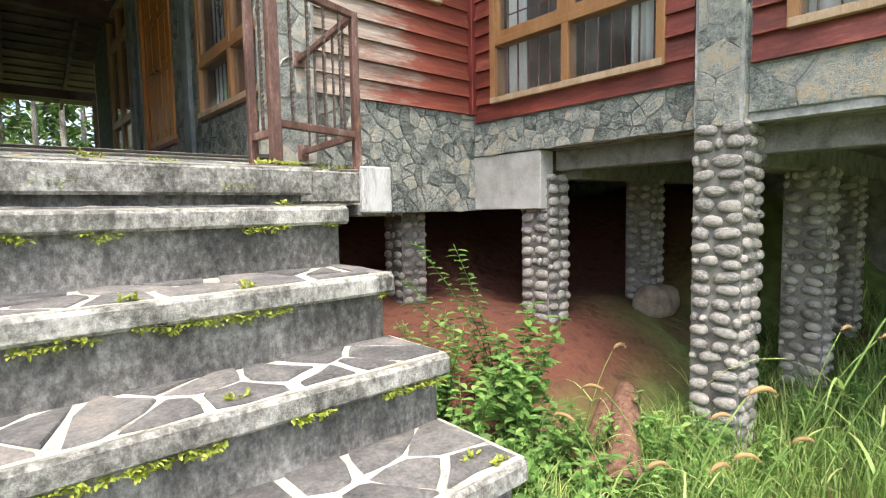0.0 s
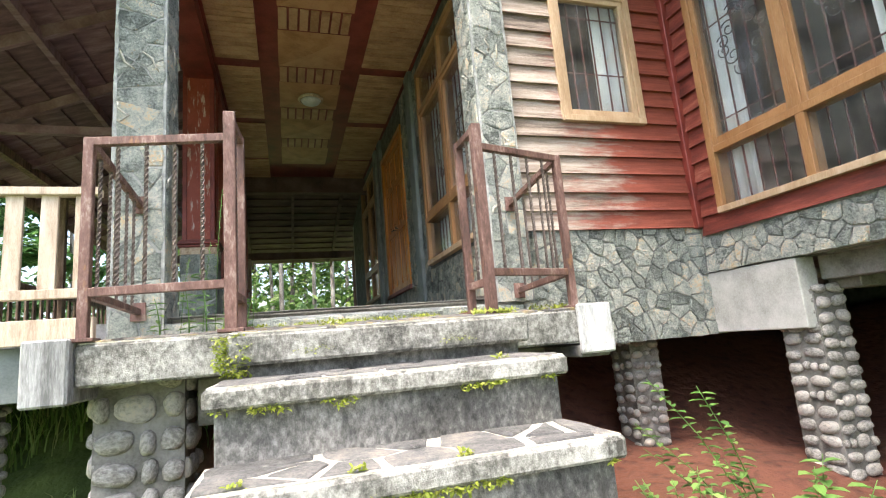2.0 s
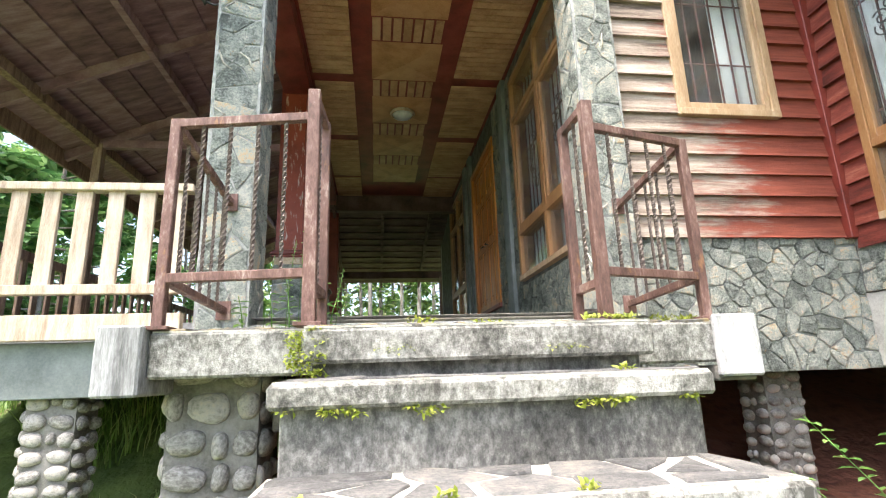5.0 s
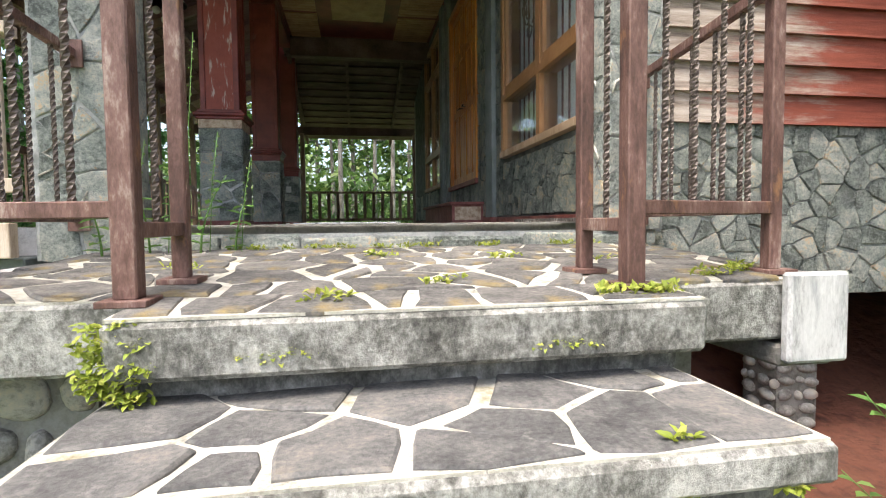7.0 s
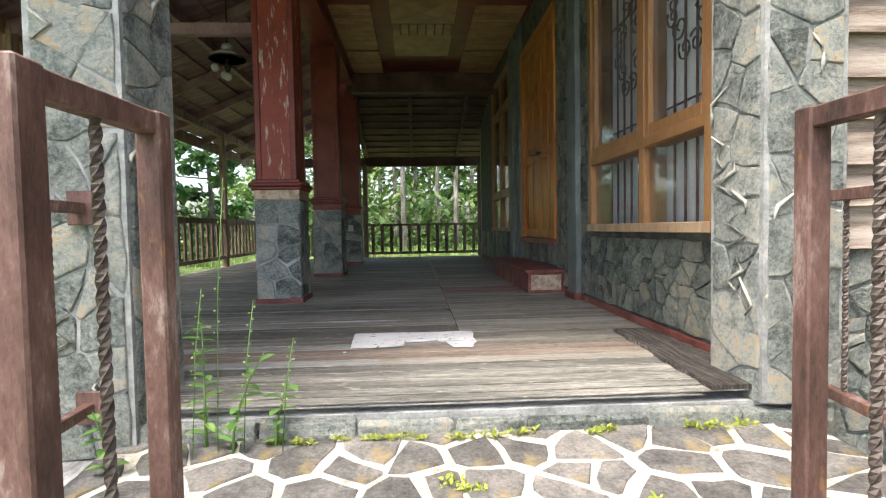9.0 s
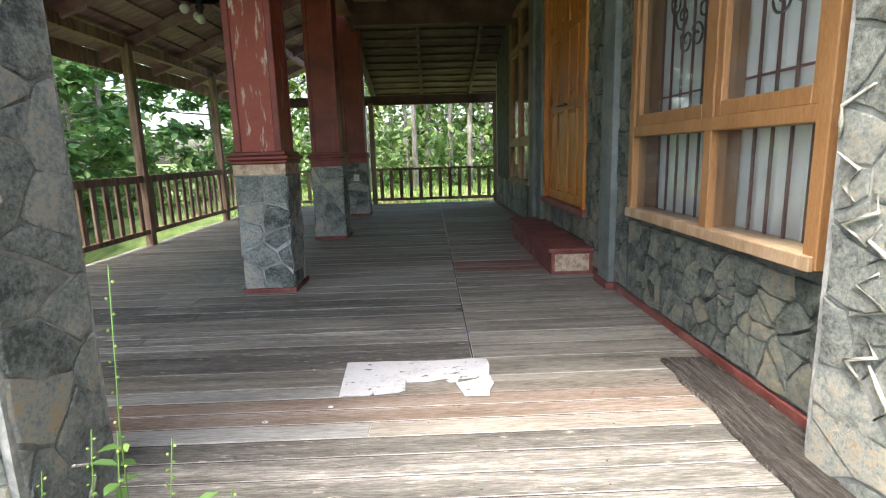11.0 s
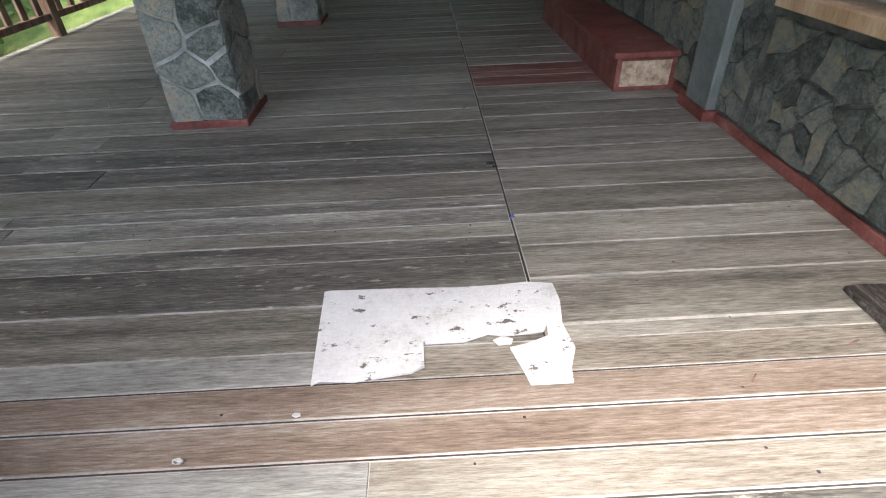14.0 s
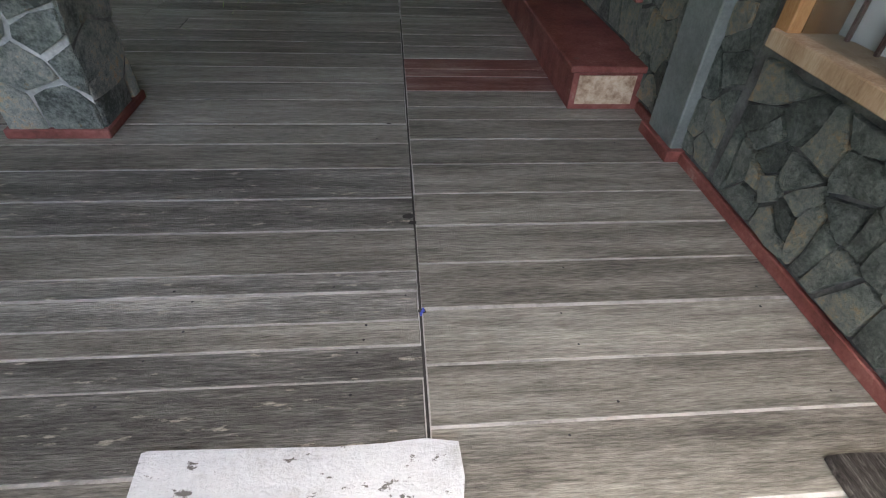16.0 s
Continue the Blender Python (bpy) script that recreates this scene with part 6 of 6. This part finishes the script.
def grass_field(name, zones, seed, label):
    """Blades: zones of (x0, x1, y0, y1, count, height, width, keep-out)."""
    rng = random.Random(seed)
    verts, faces = [], []
    for x0, x1, y0, y1, count, height, width in zones:
        for k in range(count):
            x, y = rng.uniform(x0, x1), rng.uniform(y0, y1)
            if -0.35 < x < 1.45 and y > -0.1 and y < 4:
                continue
            if noise.noise((x * 1.1, y * 1.1, 4)) < -0.12:
                continue
            h = height * rng.uniform(0.4, 1.1)
            a, lean = rng.uniform(0, 6.283), rng.uniform(0.1, 0.75) * h
            z = ground_z(x, y) - 0.02
            w = width * rng.uniform(0.6, 1.2)
            sx, sy = -math.sin(a) * w, math.cos(a) * w
            i = len(verts)
            for t, f in ((0, 1), (0.4, 0.85), (0.75, 0.5)):
                px, py, pz = x + math.cos(a) * lean * t * t, y + math.sin(a) * lean * t * t, z + h * t * (1 - 0.25 * t)
                verts += [(px - sx * f, py - sy * f, pz), (px + sx * f, py + sy * f, pz)]
            verts.append((x + math.cos(a) * lean, y + math.sin(a) * lean, z + h * 0.72))
            faces += [(i, i + 1, i + 3, i + 2), (i + 2, i + 3, i + 5, i + 4), (i + 4, i + 5, i + 6)]
    tagged(raw(name, verts, faces, M_GRASS), label, "grass", kind="stuff")


grass_field("grass", [(1.45, 3.6, -0.6, 2.0, 7500, 0.5, 0.005), (2.6, 7.0, -2.5, 1.9, 12000, 0.6, 0.006), (-6, -0.6, -1.5, 4.0, 7000, 0.4, 0.006), (-7, -0.6, 3.2, 9.0, 12000, 0.45, 0.007), (-6, 6, 14.8, 24, 12000, 0.35, 0.01), (5, 9, -1, 2.0, 3000, 0.45, 0.008)], 41, "uneven green grass round the house")


def foxtail(x, y, h, a, seed):
    rng = random.Random(seed)
    ob = tagged(empty("foxtail_grass"), "tall grass stalk with arching straw-coloured seed head", "grass plant", "foxtail grasses")
    z = ground_z(x, y)
    bm = bmesh.new()
    pts = []
    for k in range(9):
        t = k / 8
        pts.append((x + math.cos(a) * 0.32 * h * t * t, y + math.sin(a) * 0.32 * h * t * t, z + h * t * (1 - 0.12 * t * t)))
    tube(bm, pts, 0.0035, 4)
    part("stalk", bm, M_GRASS, ob)
    base = Vector(pts[-1])
    bm = bmesh.new()
    hp = []
    for k in range(8):
        t = k / 7
        ang = 0.75 - 1.5 * t
        base = base + Vector((math.cos(a) * math.cos(ang), math.sin(a) * math.cos(ang), math.sin(ang))) * 0.019
        hp.append(base.copy())
    tube(bm, hp, [0.004, 0.009, 0.011, 0.011, 0.0105, 0.009, 0.006, 0.002], 6)
    head = part("seed_head", bm, M_SEED, ob, "fuzzy straw-coloured seed head")
    verts, faces = [], []
    for k in range(120):
        c = hp[rng.randrange(8)]
        d = randdir(rng)
        e = c + d * 0.022
        i = len(verts)
        s = Vector((d.y, -d.x, 0.1)) * 0.0012
        verts += [tuple(c - s), tuple(c + s), tuple(e)]
        faces.append((i, i + 1, i + 2))
    raw("bristles", verts, faces, M_SEED, head)
    verts, faces = [], []
    for k in range(5):
        t = rng.uniform(0.15, 0.8)
        p = Vector(pts[int(t * 8)])
        b = rng.uniform(0, 6.28)
        prev = None
        ln = rng.uniform(0.25, 0.5)
        for q in range(6):
            s = q / 5
            c = p + Vector((math.cos(b) * ln * s * 0.8, math.sin(b) * ln * s * 0.8, ln * (0.75 * s - 0.75 * s * s)))
            wv = Vector((-math.sin(b), math.cos(b), 0)) * 0.006 * (1 - s * 0.95)
            i = len(verts)
            verts += [tuple(c - wv), tuple(c + wv)]
            if prev is not None:
                faces.append((prev, prev + 1, i + 1, i))
            prev = i
    raw("foliage", verts, faces, M_GRASS, ob)


rng = random.Random(51)
FOX = [(1.5, 0.62, 1.7, -0.75), (1.62, 0.5, 1.66, -0.8), (1.62, 0.95, 1.0, -0.5), (2.75, 0.95, 1.35, 0.0), (2.85, 0.8, 1.3, 0.1), (2.3, 1.3, 0.85, 0.4), (2.2, 1.15, 0.7, 0.2), (2.05, 1.35, 0.75, 2.6), (1.9, 1.05, 0.62, 0.6), (2.45, 1.0, 0.8, 0.3), (2.6, 1.45, 0.9, 2.9), (1.75, 1.25, 0.55, 0.5), (2.1, 0.75, 0.5, 0.2), (3.3, 1.0, 1.25, 0.6), (3.6, 0.75, 1.0, 0.2), (2.5, 1.9, 1.0, 0.8), (3.0, 0.55, 0.9, 0.1)]
for k, (x, y, h, a) in enumerate(FOX):
    foxtail(x, y, h, a if k < 3 else a - 0.9, 500 + k)


def herb(name, x, y, z, stems, height, size, seed, label, group="", lean=(0, 0), material=M_HERB):
    rng = random.Random(seed)
    ob = tagged(empty(name), label, "plant", group)
    verts, faces = [], []
    for s in range(stems):
        bm = bmesh.new()
        a = rng.uniform(0, 6.283)
        h = height * rng.uniform(0.6, 1.1)
        sp = rng.uniform(0.1, 0.4) * h
        pts = [Vector((x + (math.cos(a) * sp + lean[0] * h) * t * t + 0.02 * math.cos(a), y + (math.sin(a) * sp + lean[1] * h) * t * t + 0.02 * math.sin(a), z + h * t)) for t in (0, 0.25, 0.5, 0.75, 1)]
        tube(bm, pts, [0.006, 0.005, 0.004, 0.003, 0.002], 5)
        part("stem", bm, material, ob)
        n = max(6, int(h / 0.045))
        for k in range(n):
            t = 0.15 + 0.85 * k / n
            i = min(3, int(t * 4))
            c = pts[i].lerp(pts[i + 1], t * 4 - i)
            for side in (0, 1):
                b = k * 2.4 + side * 3.14 + rng.uniform(-0.3, 0.3)
                leaf_into(verts, faces, c, (math.cos(b), math.sin(b), rng.uniform(-0.15, 0.4)), (0, 0, 1), size * rng.uniform(0.6, 1.15), size * rng.uniform(0.45, 0.65))
    raw("foliage", verts, faces, material, ob)
    return ob


def gz(x, y):
    return ground_z(x, y) - 0.02


herb("bush", 2.3, 2.2, gz(2.3, 2.2), 10, 0.95, 0.11, 601, "leafy green bush growing beside the steps", "bushes by the steps")
herb("bush", 2.0, 1.85, gz(2.0, 1.85), 12, 0.6, 0.08, 602, "leafy green bush growing beside the steps", "bushes by the steps")
herb("bush", 1.75, 2.1, gz(1.75, 2.1), 9, 0.65, 0.08, 603, "leafy green bush growing beside the steps", "bushes by the steps")
herb("bush", 2.45, 2.55, gz(2.45, 2.55), 5, 1.2, 0.08, 604, "leggy bush with one long leaning branch", "bushes by the steps", (-0.55, 0.25))
herb("bush", 2.15, 2.05, gz(2.15, 2.05), 14, 0.85, 0.1, 605, "leafy green bush growing beside the steps", "bushes by the steps")
for k, (x, y, h) in enumerate(((1.62, 2.35, 0.6), (1.9, 2.45, 0.75), (2.6, 2.1, 0.5), (2.35, 1.75, 0.5), (2.9, 1.85, 0.45), (3.25, 1.55, 0.5), (1.55, 1.95, 0.45), (2.7, 1.5, 0.4))):
    herb("bush", x, y, gz(x, y), 11, h, 0.075, 640 + k, "leafy green bush growing beside the steps", "bushes by the steps")
herb("bush", 1.7, 1.75, gz(1.7, 1.75), 12, 0.55, 0.07, 606, "leafy green bush growing beside the steps", "bushes by the steps")
for k, (x, y, s) in enumerate(((2.75, 2.0, 0.45), (3.05, 1.65, 0.5), (3.5, 1.5, 0.5), (2.15, 1.55, 0.5), (1.55, 1.35, 0.4), (3.4, 1.2, 0.5), (4.3, 1.2, 0.55), (5.0, 1.75, 0.5), (1.7, 1.6, 0.45), (2.5, 1.6, 0.5), (1.9, 1.35, 0.4), (3.3, 1.9, 0.45), (4.6, 1.6, 0.5), (4.9, 1.0, 0.5), (5.4, 0.8, 0.5), (2.9, 1.3, 0.4), (1.65, 0.95, 0.35), (2.3, 0.6, 0.35), (5.9, 1.4, 0.5))):
    herb("weed", x, y, gz(x, y), 9, s, 0.06, 620 + k, "low leafy green weed in the grass", "weeds in the grass")
for k, (x, y, h) in enumerate(((-0.5, 3.93, 0.5), (-0.42, 3.9, 0.42), (-0.27, 3.92, 0.3), (-0.6, 3.9, 0.35), (-0.74, 3.8, 0.3))):
    herb("weed", x, y, LAND - 0.01, 1, h, 0.07, 650 + k, "thin green weed growing in the crack by the deck", "weeds by the deck")


def spikes():
    for k, (x, y, h) in enumerate(((-0.45, 3.9, 0.98), (-0.52, 3.86, 0.6), (-0.36, 3.9, 0.55), (-0.22, 3.88, 0.42), (-0.65, 3.86, 0.5))):
        ob = tagged(empty("seed_spike"), "thin weed stalk with small pale seed beads", "plant", "seed spikes by the deck")
        bm = bmesh.new()
        tube(bm, [(x, y, LAND), (x + 0.02, y, LAND + h * 0.6), (x + 0.05, y, LAND + h)], 0.002, 4)
        part("stalk", bm, M_HERB, ob)
        bm = bmesh.new()
        for i in range(14):
            t = 0.45 + 0.55 * i / 14
            bmesh.ops.create_icosphere(bm, subdivisions=1, radius=0.0042, matrix=Matrix.Translation((x + 0.05 * t * t + (0.008 if i % 2 else -0.008), y, LAND + h * t)))
        part("seed_head", bm, M_GRASS, ob)


spikes()


def fern_tuft(verts, faces, c, r, rng, out=(0, -1, 0)):
    for k in range(rng.randint(14, 22)):
        d = randdir(rng, -0.6)
        d = Vector((d.x, d.y, d.z * 0.7)) + Vector(out) * 0.7
        leaf_into(verts, faces, Vector(c) + Vector((rng.uniform(-r, r), 0, rng.uniform(-r, r) * 0.3)), d, (rng.uniform(-0.5, 0.5), -0.3, 1), rng.uniform(0.012, 0.03), rng.uniform(0.008, 0.015))


def step_ferns():
    rng = random.Random(71)
    rows = [(1.595, 2.625, -0.2, 1.12, 0.34), (1.398, 2.228, -0.24, 1.1, 0.4), (1.121, 1.868, -0.25, 1.1, 0.64), (0.846, 1.558, -0.27, 1.12, 0.57), (0.584, 1.183, -0.28, 1.12, 0.6), (0.334, 0.808, -0.28, 1.13, 0.55)]
    for z, y, x0, x1, cover in rows:
        verts, faces = [], []
        x = x0
        while x < x1:
            if noise.noise((x * 4.5, y * 5, 0)) > 0.55 - cover:
                fern_tuft(verts, faces, (x + rng.uniform(-0.012, 0.012), y - 0.004, z + rng.uniform(-0.02, 0.006)), rng.uniform(0.013, 0.028), rng)
            x += 0.03
        if faces:
            tagged(raw("step_ferns", verts, faces, M_MOSSLEAF), "yellow-green little ferns growing under the step's edge", "ferns", "ferns on the steps", kind="stuff")
    verts, faces = [], []
    for x, y, z in ((0.86, 2.26, 1.488), (0.55, 1.88, 1.211), (1.05, 1.2, 0.674), (1.0, 1.28, 0.674), (0.2, 1.88, 1.211), (0.4, 1.6, 0.936), (-0.15, 1.89, 1.211)):
        fern_tuft(verts, faces, (x, y, z), 0.03, rng, (0, 0, 1))
    for k in range(22):
        x = rng.uniform(-0.6, 1.6)
        fern_tuft(verts, faces, (x, 3.955 + rng.uniform(-0.02, 0.01), land_z(3.95) + 0.004), 0.03, rng, (0, -0.3, 1))
    for x, y in ((0.2, 2.75), (0.55, 2.9), (0.95, 2.7), (1.05, 2.66), (1.1, 2.68), (1.55, 2.95), (1.6, 3.05), (1.4, 2.95), (-0.3, 3.3), (0.4, 3.6), (0.9, 3.45), (1.3, 3.3)):
        for j in range(3):
            fern_tuft(verts, faces, (x + rng.uniform(-0.05, 0.05), y + rng.uniform(-0.05, 0.05), land_z(y) + 0.003), 0.04, rng, (0, 0, 1))
    for k in range(50):
        fern_tuft(verts, faces, (-0.24 + rng.uniform(-0.04, 0.09), 2.64 + rng.uniform(-0.03, 0.03), rng.uniform(1.5, 1.68)), 0.03, rng, (-0.3, -0.5, 0))
    tagged(raw("landing_ferns", verts, faces, M_MOSSLEAF), "yellow-green tufts of fern and moss in the paving joints", "ferns", kind="stuff")


step_ferns()
